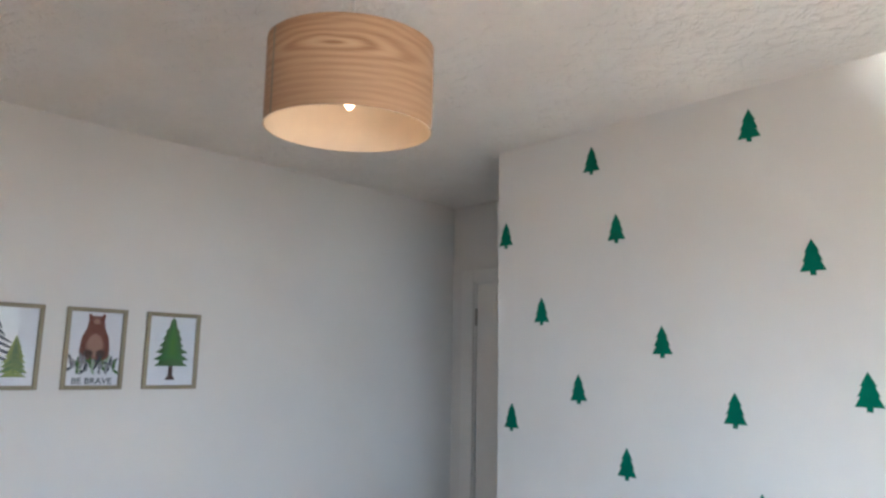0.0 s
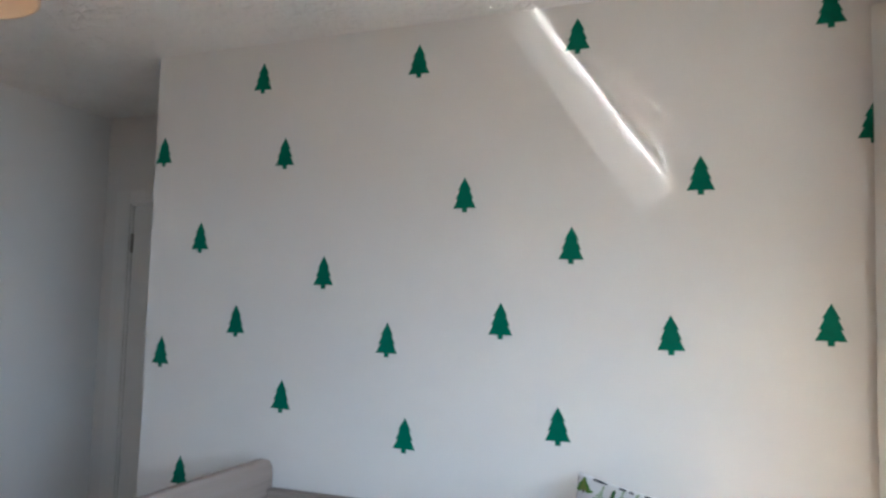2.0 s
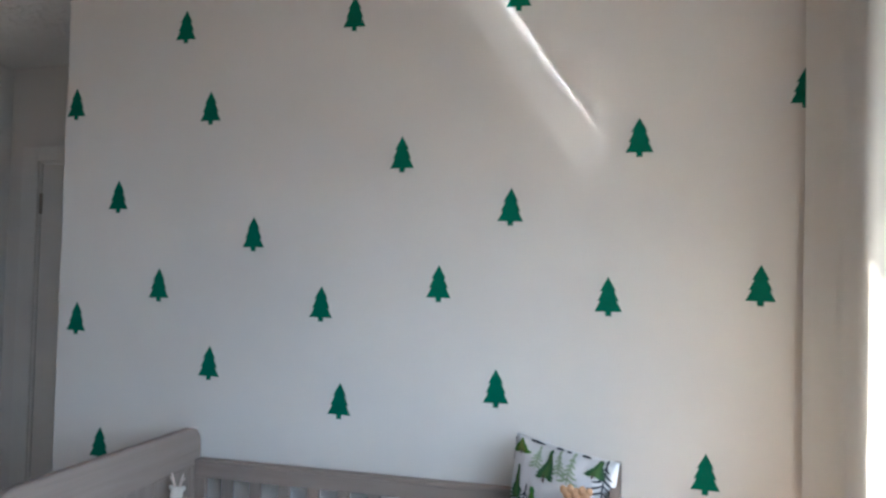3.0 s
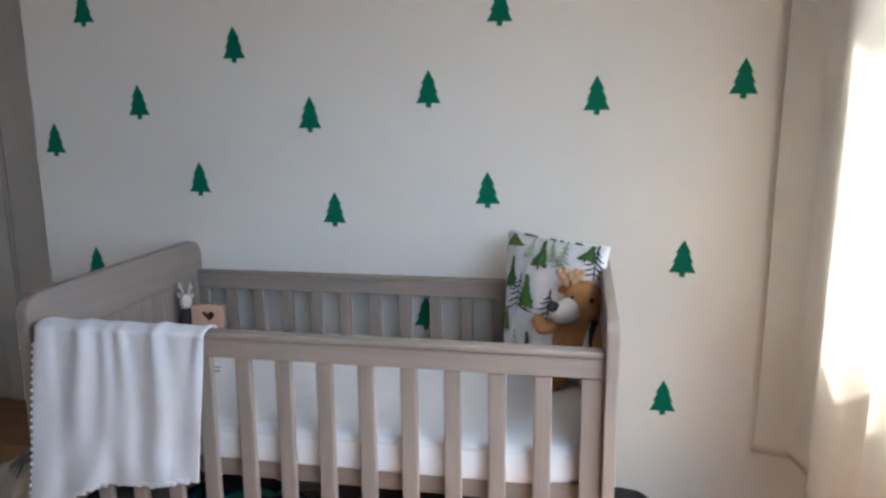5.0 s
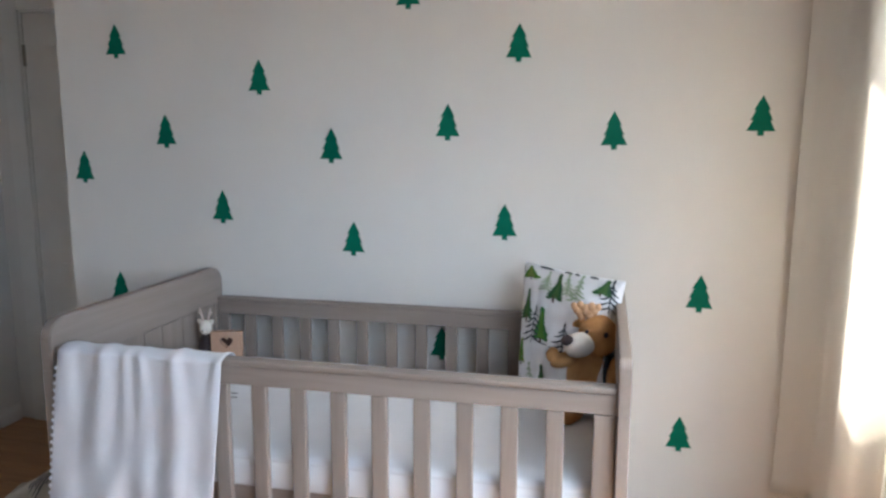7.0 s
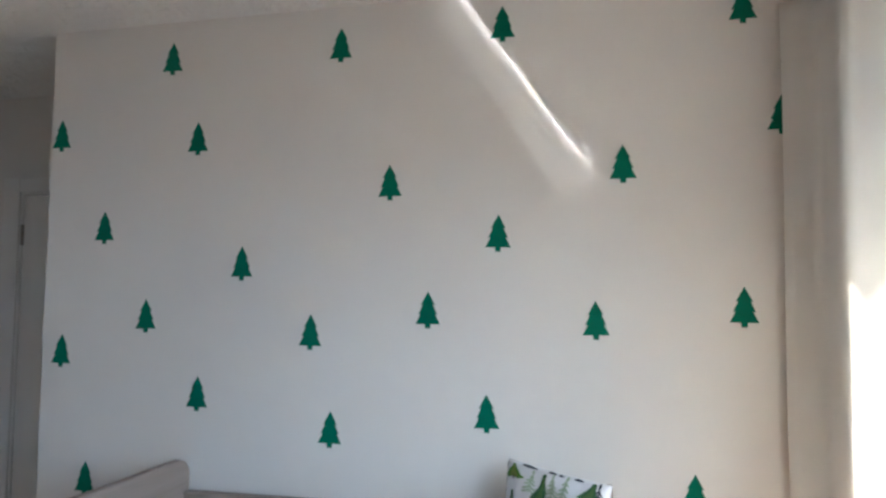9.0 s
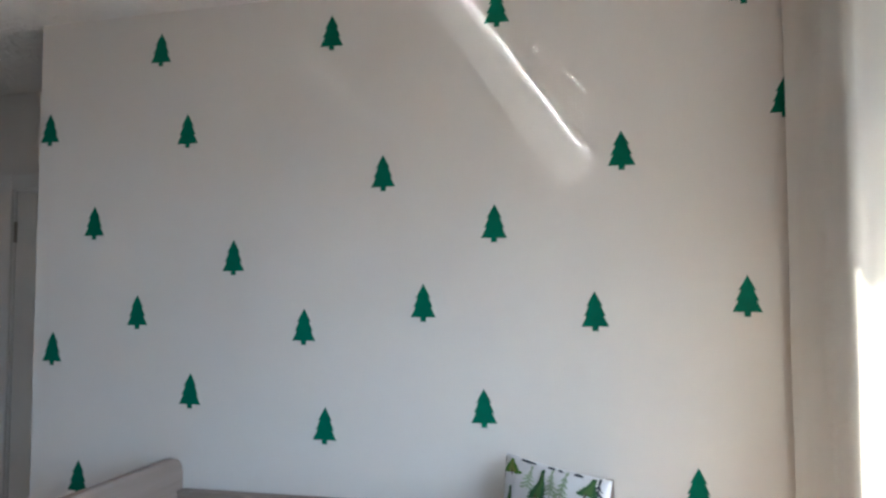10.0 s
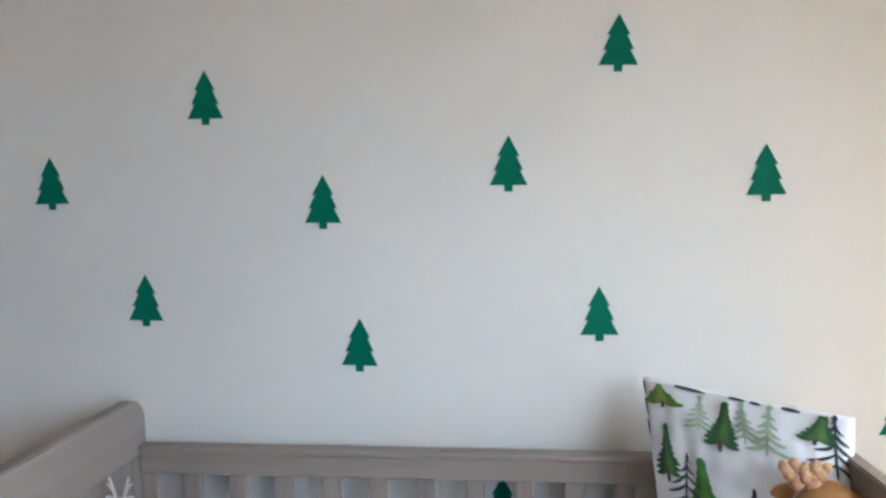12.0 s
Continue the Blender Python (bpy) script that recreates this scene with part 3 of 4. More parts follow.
PRINT = (("leaf", -0.74, 0.76, 0.13, 0.17, 5, 0.034, True), ("dark", -0.72, 0.07, 0.10, 0.46, 9, 0.026, True), ("ink", -0.54, -0.27, 0.20, 0.56, 8, 0.017, False),
         ("mid", -0.29, -0.18, 0.11, 0.46, 11, 0.038, True), ("pale", -0.34, 0.56, 0.10, 0.34, 8, 0.02, False), ("dark", -0.12, 0.46, 0.095, 0.42, 10, 0.029, True),
         ("pale", 0.12, 0.54, 0.11, 0.38, 8, 0.022, False), ("pale", 0.32, 0.48, 0.12, 0.46, 8, 0.024, False), ("dark", 0.72, 0.72, 0.10, 0.22, 6, 0.034, True),
         ("ink", 0.90, 0.44, 0.16, 0.52, 8, 0.019, False), ("olive", -0.84, -0.58, 0.08, 0.34, 8, 0.026, True), ("dark", -0.28, -0.95, 0.11, 0.40, 9, 0.028, True),
         ("pale", -0.52, -0.90, 0.10, 0.34, 7, 0.02, False), ("ink", 0.18, -0.36, 0.20, 0.50, 8, 0.018, False), ("leaf", 0.55, -0.40, 0.18, 0.46, 9, 0.03, True),
         ("dark", -0.82, -0.97, 0.08, 0.17, 5, 0.026, True))
SECOND = {"leaf": "olive", "dark": "moss", "ink": "grey", "mid": "leaf", "pale": "pale", "olive": "leaf"}
for i, (col, a, b, w, h, tiers, thick, full) in enumerate(PRINT):
    lay[0] = 0.0004 * (i % 3)
    tree = part("printed_conifer", conifer(on_cushion, a, b, w * 2.1, h * 1.06, tiers if full else tiers - 2, thick * (1.0 if full else 0.8), full, 0.05 * ((i % 3) - 1), i), LEAF[col], cush, col + " painted conifer")
    lay[0] += 0.0014
    if full:
        part("pale_brushwork", conifer(on_cushion, a + 0.012, b + 0.05 * h, w * 0.95, h * 0.85, tiers, thick * 0.7, False, 0.05 * ((i % 3) - 1), i + 50), LEAF[SECOND[col]], tree, "lighter brush strokes")
        bm = bmesh.new()
        stroke(bm, on_cushion, a, b - 0.05, a + 0.004, b + 0.09, 0.022, 4)
        part("painted_trunk", bm, LEAF["bark"], tree, "dark trunk")
lay[0] = 0.0
MARKS = [(-0.975, 0.95 - k * 0.19, -0.95, 0.80 - k * 0.19, 0.014) for k in range(3)] + [(-0.61, 0.965, -0.29, 0.955, 0.022), (-0.06, 0.96, 0.10, 0.955, 0.020), (0.14, 0.955, 0.24, 0.945, 0.018), (0.42, 0.96, 0.58, 0.95, 0.022)]
for mark in MARKS:
    bm = bmesh.new()
    stroke(bm, on_cushion, *mark, 6)
    part("printed_edge_mark", bm, LEAF["ink"], cush, "blue-black stroke along the seam")

# ---- plush deer, one mesh ----


def plush_deer(o):
    bm = bmesh.new()
    P = lambda x, y, z: Vector(o) + Vector((x, y, z))
    join(bm, ball(P(0, 0, 0.095), (0.066, 0.062, 0.098), (0, 0, 0), 28, 20, 0.006, 22), 0)
    join(bm, ball(P(0.020, -0.008, 0.218), (0.056, 0.056, 0.054), (0, 10, 0), 28, 20, 0.004, 25), 0)
    join(bm, ball(P(-0.030, -0.048, 0.203), (0.044, 0.036, 0.033), (0, -12, 28), 24, 16, 0.002, 30), 1)
    join(bm, ball(P(-0.062, -0.074, 0.219), (0.018, 0.014, 0.014), (0, 0, 30), 16, 12), 3)
    for x, y in ((-0.022, -0.044), (0.026, -0.062)):
        join(bm, ball(P(x + 0.01, y - 0.002, 0.236), (0.0065, 0.006, 0.0075), (0, 0, 0), 12, 8), 3)
    join(bm, ball(P(0.068, -0.012, 0.232), (0.030, 0.013, 0.022), (0, 30, 20), 16, 10), 0)
    join(bm, ball(P(-0.030, 0.040, 0.235), (0.026, 0.011, 0.017), (0, -20, -10), 16, 10), 0)
    join(bm, ball(P(0.070, -0.030, 0.192), (0.013, 0.011, 0.015), (0, 0, 0), 12, 8, 0.002, 60), 1)
    for s, (bx, by) in ((-1, (-0.030, 0.004)), (1, (-0.006, -0.002))):
        root = P(bx, by, 0.262)
        for dx, dz, r in ((0.0, 0.008, 0.012), (-0.011 * s, 0.018, 0.010), (0.011 * s, 0.021, 0.011), (0.019 * s, 0.031, 0.009), (0.002 * s, 0.033, 0.010), (-0.015 * s, 0.029, 0.008)):
            join(bm, ball(root + Vector((dx, 0.0, dz)), (r, r * 0.8, r * 1.3), (0, 18 * s, 0), 12, 9), 2)
    join(bm, ball(P(-0.068, -0.042, 0.158), (0.042, 0.020, 0.020), (0, -16, 24), 20, 12, 0.003, 30), 0)
    join(bm, ball(P(-0.098, -0.050, 0.170), (0.019, 0.019, 0.021), (0, 0, 0), 16, 12, 0.003, 30), 0)
    join(bm, ball(P(0.060, -0.044, 0.125), (0.022, 0.027, 0.050), (-18, 12, 0), 20, 12, 0.003, 30), 0)
    for x in (-0.045, 0.044):
        join(bm, ball(P(x, -0.062, 0.032), (0.031, 0.054, 0.032), (0, 0, -x * 250), 20, 14, 0.003, 30), 0)
        join(bm, ball(P(x * 1.18, -0.108, 0.036), (0.028, 0.018, 0.032), (0, 0, 0), 16, 10), 0)
    me = bpy.data.meshes.new("plush_deer")
    for f in bm.faces:
        f.smooth = True
    bmesh.ops.translate(bm, verts=bm.verts, vec=-Vector(o))
    bm.to_mesh(me)
    bm.free()
    for m in (PLUSH, PLUSH_PALE, PLUSH_KNIT, BLACK):
        me.materials.append(m)
    ob = new("plush_deer", me)
    ob.location = o
    return tagged(ob, "tan plush deer with knitted antlers and a white muzzle", "soft toy")


plush_deer((-0.264, 2.128, MZ1 - 0.004))

dark = ball((-0.222, 2.110, MZ1 + 0.085), (0.020, 0.048, 0.088), (0, 0, 0), 24, 18, 0.010, 20)
tagged(part("soft_toy", dark, NAVY, None, "", True), "dark navy knitted soft toy tucked behind the plush deer", "soft toy")

# ---- small wooden toys in the far corner of the cot ----
block = thing("wooden_toy_frame", (-1.424, 2.262, MZ1), "pale wooden block toy with a heart-shaped hole, standing in the cot", "toy")
heart = [(0.023 * 16 * math.sin(t) ** 3 / 17, 0.023 * (13 * math.cos(t) - 5 * math.cos(2 * t) - 2 * math.cos(3 * t) - math.cos(4 * t)) / 17) for t in [i * 2 * math.pi / 24 for i in range(24)]]
bm = bmesh.new()
bx, bz = 0.049, 0.118
ring = []
for i in range(24):
    t = i * 2 * math.pi / 24
    c, s = math.sin(t), math.cos(t)
    k = 1 / max(abs(c) / 1.0, abs(s) / 1.0)
    ring.append((c * k * bx, s * k * bz / 2))
layers = []
for y in (2.250, 2.274):
    layers.append(([bm.verts.new((-1.424 + x, y, MZ1 + bz / 2 + z)) for x, z in ring], [bm.verts.new((-1.424 + x, y, MZ1 + 0.084 + z)) for x, z in heart]))
for i in range(24):
    j = (i + 1) % 24
    (o0, h0), (o1, h1) = layers
    bm.faces.new((o0[i], o0[j], h0[j], h0[i]))
    bm.faces.new((o1[i], h1[i], h1[j], o1[j]))
    bm.faces.new((o0[i], o1[i], o1[j], o0[j]))
    bm.faces.new((h0[i], h0[j], h1[j], h1[i]))
bmesh.ops.recalc_face_normals(bm, faces=bm.faces)
part("block", bm, TOY_WOOD, block)
part("backing", boxed(-1.472, -1.376, 2.2742, 2.279, MZ1 + 0.001, MZ1 + 0.116), REDBROWN, block, "dark backing board")
block.location.x += 0.006
block.rotation_euler[2] = radians(14)

deer = bmesh.new()
o = Vector((-1.492, 2.262, MZ1))
join(deer, ball(o + Vector((0, 0, 0.055)), (0.026, 0.022, 0.056), (0, 0, 0), 16, 12), 2)
join(deer, ball(o + Vector((0.004, -0.008, 0.128)), (0.019, 0.020, 0.024), (0, 0, 0), 16, 12), 0)
join(deer, ball(o + Vector((0.007, -0.026, 0.121)), (0.008, 0.009, 0.008), (0, 0, 0), 10, 8), 0)
join(deer, ball(o + Vector((0.008, -0.034, 0.122)), (0.003, 0.003, 0.003), (0, 0, 0), 8, 6), 2)
for s in (-1, 1):
    join(deer, ball(o + Vector((0.020 * s, 0.0, 0.145)), (0.011, 0.004, 0.008), (0, -35 * s, 0), 10, 8), 0)
    join(deer, tube([o + Vector((0.007 * s, 0, 0.145)), o + Vector((0.014 * s, 0, 0.168)), o + Vector((0.020 * s, 0, 0.190))], 0.0042, 8, (1, 0.9, 0.5)), 1)
    join(deer, tube([o + Vector((0.014 * s, 0, 0.166)), o + Vector((0.026 * s, 0, 0.178))], 0.0035, 8, (1, 0.5)), 1)
ob = part("toy_deer_figure", deer, (PLUSH_PALE, ANTLER, BLACK), None, "", True)
tagged(ob, "small white deer figure with wooden antlers beside the block", "toy")

# ---- wall stickers ----
TREE_PTS = [(0, 1), (0.295, 0.632), (0.21, 0.636), (0.39, 0.378), (0.30, 0.382), (0.50, 0.115), (0.113, 0.115), (0.108, 0.0)]
TREE_PTS = TREE_PTS + [(-a, b) for a, b in TREE_PTS[:0:-1]]
SPOTS = ((-1.682, 2.415), (-1.047, 2.415), (-0.503, 2.441), (0.211, 2.440), (-2.134, 2.159), (-1.575, 2.122), (0.312, 2.104), (-0.873, 1.943), (-0.137, 1.976),
         (-1.938, 1.816), (-0.516, 1.772), (-1.395, 1.684), (-1.759, 1.504), (-1.140, 1.456), (-0.742, 1.531), (-0.223, 1.504), (0.197, 1.546), (-2.097, 1.377),
         (-1.549, 1.242), (-1.066, 1.144), (-0.555, 1.214), (-1.979, 0.936), (0.053, 1.008), (-0.760, 0.800), (0.012, 0.552))
TW, THT = 0.080, 0.1168
bm = prism(TREE_PTS, lambda a, b, d: (a * TW, -0.0006 - d, (b - 1) * THT), 0.0008)
me = bpy.data.meshes.new("wall_sticker")
bmesh.ops.triangulate(bm, faces=[f for f in bm.faces if len(f.verts) > 4])
bm.to_mesh(me)
bm.free()
me.materials.append(STICKER)
for i, (x, z) in enumerate(SPOTS):
    ob = new("wall_sticker", me)
    ob.matrix_world = pose(x, YT, z + 0.0032, 0, random.uniform(-1.5, 1.5), 0)
    tagged(ob, "deep green vinyl fir tree sticker on the wall", "wall sticker", "tree stickers on the wall")

# ---- framed prints ----


def framed(y0, y1, z0, z1, label):
    """A thin wooden frame with paper and a clear cover on the west wall."""
    f = thing("picture_frame", (XL, (y0 + y1) / 2, z0), label, "picture", "framed prints in a row")
    w, d = 0.016, 0.020
    for a, b, c, e, ax in ((y0, y0 + w, z0, z1, 2), (y1 - w, y1, z0, z1, 2), (y0 + w, y1 - w, z0, z0 + w, 1), (y0 + w, y1 - w, z1 - w, z1, 1)):
        part("frame_rail", boxed(XL + 0.001, XL + d, a, b, c, e, bev=0.002), OAK_FRAME[ax], f)
    p = part("print", boxed(XL + 0.002, XL + 0.0045, y0 + w, y1 - w, z0 + w, z1 - w), PAPER, f, "white paper print")
    cover = part("cover_glass", sheet(lambda u, v: (XL + 0.011, y0 + w + u * (y1 - y0 - 2 * w), z0 + w + v * (z1 - z0 - 2 * w)), 1, 1), COVER, f, "clear cover glass")
    cover.visible_shadow = False
    return f, p


COVER = picture_glass()
lay[0] = 0.0


def fir(place, w, h, tiers, seed, belly=0.2):
    """Flat painted fir with a jagged outline, widest near its foot."""
    rnd = random.Random(seed)
    side = []
    for i in range(tiers):
        t = i / tiers
        wide = w * (1 - t) ** 0.85 * (1 if t > belly else 0.78 + 0.22 * t / belly)
        side.append((wide * rnd.uniform(0.9, 1.08), h * (t - 0.035 - 0.03 * rnd.random())))
        side.append((wide * rnd.uniform(0.52, 0.62), h * (t + 0.45 / tiers)))
    bm = bmesh.new()
    mid = [bm.verts.new(place(0.0, b)) for a, b in side] + [bm.verts.new(place(0.0, h))]
    for s in (1, -1):
        row = [bm.verts.new(place(s * a * rnd.uniform(0.94, 1.06), b)) for a, b in side] + [mid[-1]]
        for i in range(len(side)):
            ring = [mid[i], row[i], row[i + 1], mid[i + 1]]
            bm.faces.new(ring if row[i + 1] is not mid[i + 1] else ring[:3])
    bmesh.ops.recalc_face_normals(bm, faces=bm.faces)
    return bm


FR = ((0.720, 0.956), (1.037, 1.269), (1.351, 1.588))
FZ0, FZ1 = 1.409, 1.732


def on_print(cy, cz, sc, lift):
    return lambda a, b: Vector((XL + 0.0048 + lift + lay[0], cy + a * sc, cz + b * sc))


# two trees
f1, p1 = framed(*FR[0], FZ0, FZ1, "oak-framed print of two painted trees on the wall")
part("painted_tree", conifer(on_print(0.800, 1.50, 0.1, 0.0), 0, 0, 1.10, 2.0, 7, 0.055, False, 0, 31), LEAF["ink"], p1, "dark green fern-like tree")
tree = part("painted_tree", fir(on_print(0.872, 1.462, 1.0, 0.0012), 0.062, 0.150, 8, 32, 0.35), LEAF["olive"], p1, "olive green tree")
part("pale_brushwork", conifer(on_print(0.872, 1.468, 0.1, 0.002), 0, 0.0, 0.48, 1.3, 10, 0.03, False, 0, 37), LEAF["moss"], tree, "darker brush strokes")
part("painted_tree", fir(on_print(0.765, 1.475, 1.0, 0.0008), 0.034, 0.08, 6, 33), LEAF["mid"], p1, "green tree")

# bear and leaves with lettering
f2, p2 = framed(*FR[1], FZ0, FZ1, "oak-framed print of a brown bear above leaves and lettering")


def blob(y, z, ry, rz, lift, mat, name, label=""):
    pts = [(math.cos(i * 2 * math.pi / 28) * ry, math.sin(i * 2 * math.pi / 28) * rz) for i in range(28)]
    bm = prism(pts, lambda a, b, d: (XL + 0.0048 + lift + d, y + a, z + b), 0.0003)
    return part(name, bm, mat, p2, label)


yc = 1.153
bear = [(-0.052, 0.0), (-0.058, 0.05), (-0.052, 0.095), (-0.036, 0.125), (-0.030, 0.155), (-0.033, 0.178), (-0.024, 0.180), (-0.018, 0.172), (0.018, 0.172), (0.024, 0.180), (0.033, 0.178), (0.030, 0.155), (0.036, 0.125), (0.052, 0.095), (0.058, 0.05), (0.052, 0.0)]
part("bear_shape", prism(bear, lambda a, b, d: (XL + 0.0048 + d, yc + a, 1.508 + b * 1.12), 0.0004), LEAF["rust"], p2, "plain brown bear outline")
blob(yc, 1.582, 0.031, 0.046, 0.0006, LEAF["tan"], "belly_patch", "pale tan oval")
blob(yc, 1.679, 0.013, 0.011, 0.0006, LEAF["tan"], "muzzle_patch", "pale tan oval")
for dy in (-0.024, 0.024):
    blob(yc + dy, 1.549, 0.019, 0.017, 0.0009, LEAF["bark"], "paw_patch", "dark brown oval")
for i in range(18):
    bm = bmesh.new()
    pl = on_print(yc, 1.497, 1.0, 0.0012 + 0.0001 * (i % 3))
    a = -0.078 + 0.156 * i / 17
    b = 0.012 * math.sin(i * 2.1)
    stroke(bm, pl, a, b, a * 1.2 + 0.012 * math.sin(i * 4), b + 0.036 + 0.014 * math.cos(i * 3), 0.006)
    stroke(bm, pl, a, b + 0.008, a + 0.02 * math.cos(i * 2.3), b + 0.020, 0.005)
    stroke(bm, pl, a, b, a * 1.15 - 0.014 * math.cos(i * 5), b - 0.018, 0.006)
    part("painted_leaf", bm, LEAF[("ink", "grey", "moss", "pale", "grey")[i % 5]], p2)
text = bpy.data.curves.new("lettering", "FONT")
text.body, text.size, text.align_x, text.extrude, text.offset = "BE BRAVE", 0.034, "CENTER", 0.0003, 0.0004
letters = new("lettering", text)
tmp = bpy.data.meshes.new_from_object(letters)
bpy.data.objects.remove(letters)
letters = new("lettering", tmp)
tmp.materials.append(LEAF["ink"])
letters.parent = p2
letters.matrix_local = pose(XL + 0.006 - f2.location.x - p2.location.x, yc - f2.location.y - p2.location.y, 1.431 - f2.location.z - p2.location.z, 90, 0, 90) @ Matrix.Diagonal((1.06, 1, 1, 1))

f3, p3 = framed(*FR[2], FZ0, FZ1, "oak-framed print of a green fir tree on white")
part("painted_trunk", prism([(-0.022, 0), (0.024, 0), (0.011, 0.02), (0.010, 0.085), (-0.008, 0.085), (-0.009, 0.02)], lambda a, b, d: (XL + 0.0048 + d, 1.470 + a, 1.447 + b), 0.0004), LEAF["bark"], p3, "dark brown trunk")
tree = part("painted_tree", fir(on_print(1.470, 1.516, 1.0, 0.0007), 0.092, 0.198, 7, 34, 0.3), LEAF["moss"], p3, "green fir tree")
part("pale_brushwork", conifer(on_print(1.470, 1.520, 0.1, 0.0012), 0, 0.0, 0.66, 1.72, 12, 0.035, True, 0, 35), LEAF["mid"], tree, "lighter brush strokes")
part("pale_brushwork", conifer(on_print(1.472, 1.53, 0.1, 0.0022), 0, 0.0, 0.36, 1.4, 10, 0.025, False, 0, 36), LEAF["leaf"], tree, "light green strokes")

# ---- pendant lamp ----
LC = Vector((-1.393, 1.075, 0))
LZ0, LZ1, LR = 2.064, 2.263, 0.1945
lamp = thing("pendant_lamp", (LC.x, LC.y, H), "drum pendant lamp of pale wood veneer, lit, hanging from the ceiling", "lamp")


def ringed(r, z0, z1, n=96):
    return sheet(lambda u, v: (LC.x + r * math.cos(2 * math.pi * u), LC.y + r * math.sin(2 * math.pi * u), z0 + v * (z1 - z0)), n, 6, True)


bm = ringed(LR, LZ0, LZ1)
bmesh.ops.recalc_face_normals(bm, faces=bm.faces)
shade = part("shade", bm, VENEER, lamp, "pale ash veneer drum", True)
part("shade_lining", ringed(LR - 0.003, LZ0, LZ1), LINING, shade, "cream inner lining", True)
for z in (LZ0, LZ1):
    bm = sheet(lambda u, v: (LC.x + (LR - 0.0035 + 0.004 * v) * math.cos(2 * math.pi * u), LC.y + (LR - 0.0035 + 0.004 * v) * math.sin(2 * math.pi * u), z + (0.0004 if z == LZ1 else -0.0004)), 96, 1, True)
    part("shade_rim", bm, LINING, shade)
sa = radians(263)


def strip(a0, a1, r):
    return sheet(lambda u, v: (LC.x + r * math.cos(a0 + (a1 - a0) * u), LC.y + r * math.sin(a0 + (a1 - a0) * u), LZ0 + 0.0005 + v * (LZ1 - LZ0 - 0.001)), 10, 2)


part("veneer_lap", strip(sa - 0.16, sa, LR + 0.0014), VENEER, shade, "overlapping veneer lap", True)
part("lap_edge", strip(sa, sa + 0.040, LR + 0.0015), OAK_FRAME[2], shade, "dark glued edge of the lap", True)
for k in range(3):
    a = k * 2 * math.pi / 3 + 0.4
    part("spider_arm", tube([LC + Vector((0.02 * math.cos(a), 0.02 * math.sin(a), LZ1 - 0.03)), LC + Vector(((LR - 0.004) * math.cos(a), (LR - 0.004) * math.sin(a), LZ1 - 0.012))], 0.0022, 6), WHITE_PLASTIC, lamp)
part("flex", tube([LC + Vector((0, 0, H - 0.02)), LC + Vector((0, 0, LZ1 - 0.02))], 0.003, 8), WHITE_PLASTIC, lamp, "white cord")
part("ceiling_rose", ball(LC + Vector((0, 0, H - 0.004)), (0.045, 0.045, 0.028), (0, 0, 0), 24, 12), WHITE_PLASTIC, lamp, "white plastic rose", True)
part("lamp_holder", tube([LC + Vector((0, 0, LZ1 - 0.015)), LC + Vector((0, 0, LZ1 - 0.075))], 0.02, 16), WHITE_PLASTIC, lamp)
part("bulb", ball(LC + Vector((0, 0, LZ1 - 0.108)), (0.017, 0.017, 0.042), (0, 0, 0), 20, 14), BULB, lamp, "lit candle bulb", True)

# it hangs a little askew
tilt = Matrix.Rotation(radians(2.4), 4, Vector((0.587, 0.81, 0)))
lamp.matrix_world = Matrix.Translation((LC.x + 0.006, LC.y - 0.004, H)) @ tilt

# ---- curtains and pole ----


def curtain(y0, y1, z0, z1, xc, amp, folds, mat, label, flare=0.0, seed=0.0):
    c = thing("curtain", (xc, (y0 + y1) / 2, z0), label, "curtain", "curtains at the window")

    def at(u, v):
        spread = 1 + flare * (1 - v)
        y = y1 - u * (y1 - y0) * spread
        ph = u * folds * 2 * math.pi + seed + 0.5 * math.sin(v * 3 + u * 5)
        x = xc + amp * (1 - 0.7 * u) * (0.75 + 0.35 * (1 - v)) * math.sin(ph) + 0.012 * noise.noise((u * 6, v * 2.5, seed)) - 0.02 * (1 - v)
        return (x, y + 0.010 * math.cos(ph * 1.0), z0 + v * (z1 - z0))

    bm = sheet(at, int(folds * 18), 40)
    bmesh.ops.recalc_face_normals(bm, faces=bm.faces)
    ob = part("drape", bm, mat, c, "", True)
    s = ob.modifiers.new("thickness", "SOLIDIFY")
    s.thickness, s.offset = 0.003, 0
    hem = sheet(lambda u, v: Vector(at(u, 0.0)) + Vector((0.0035 * (1 if v > 0.5 else -1), 0, 0.035 * abs(2 * v - 1))), int(folds * 18), 2)
    part("hem", hem, mat, c, "", True)
    return c




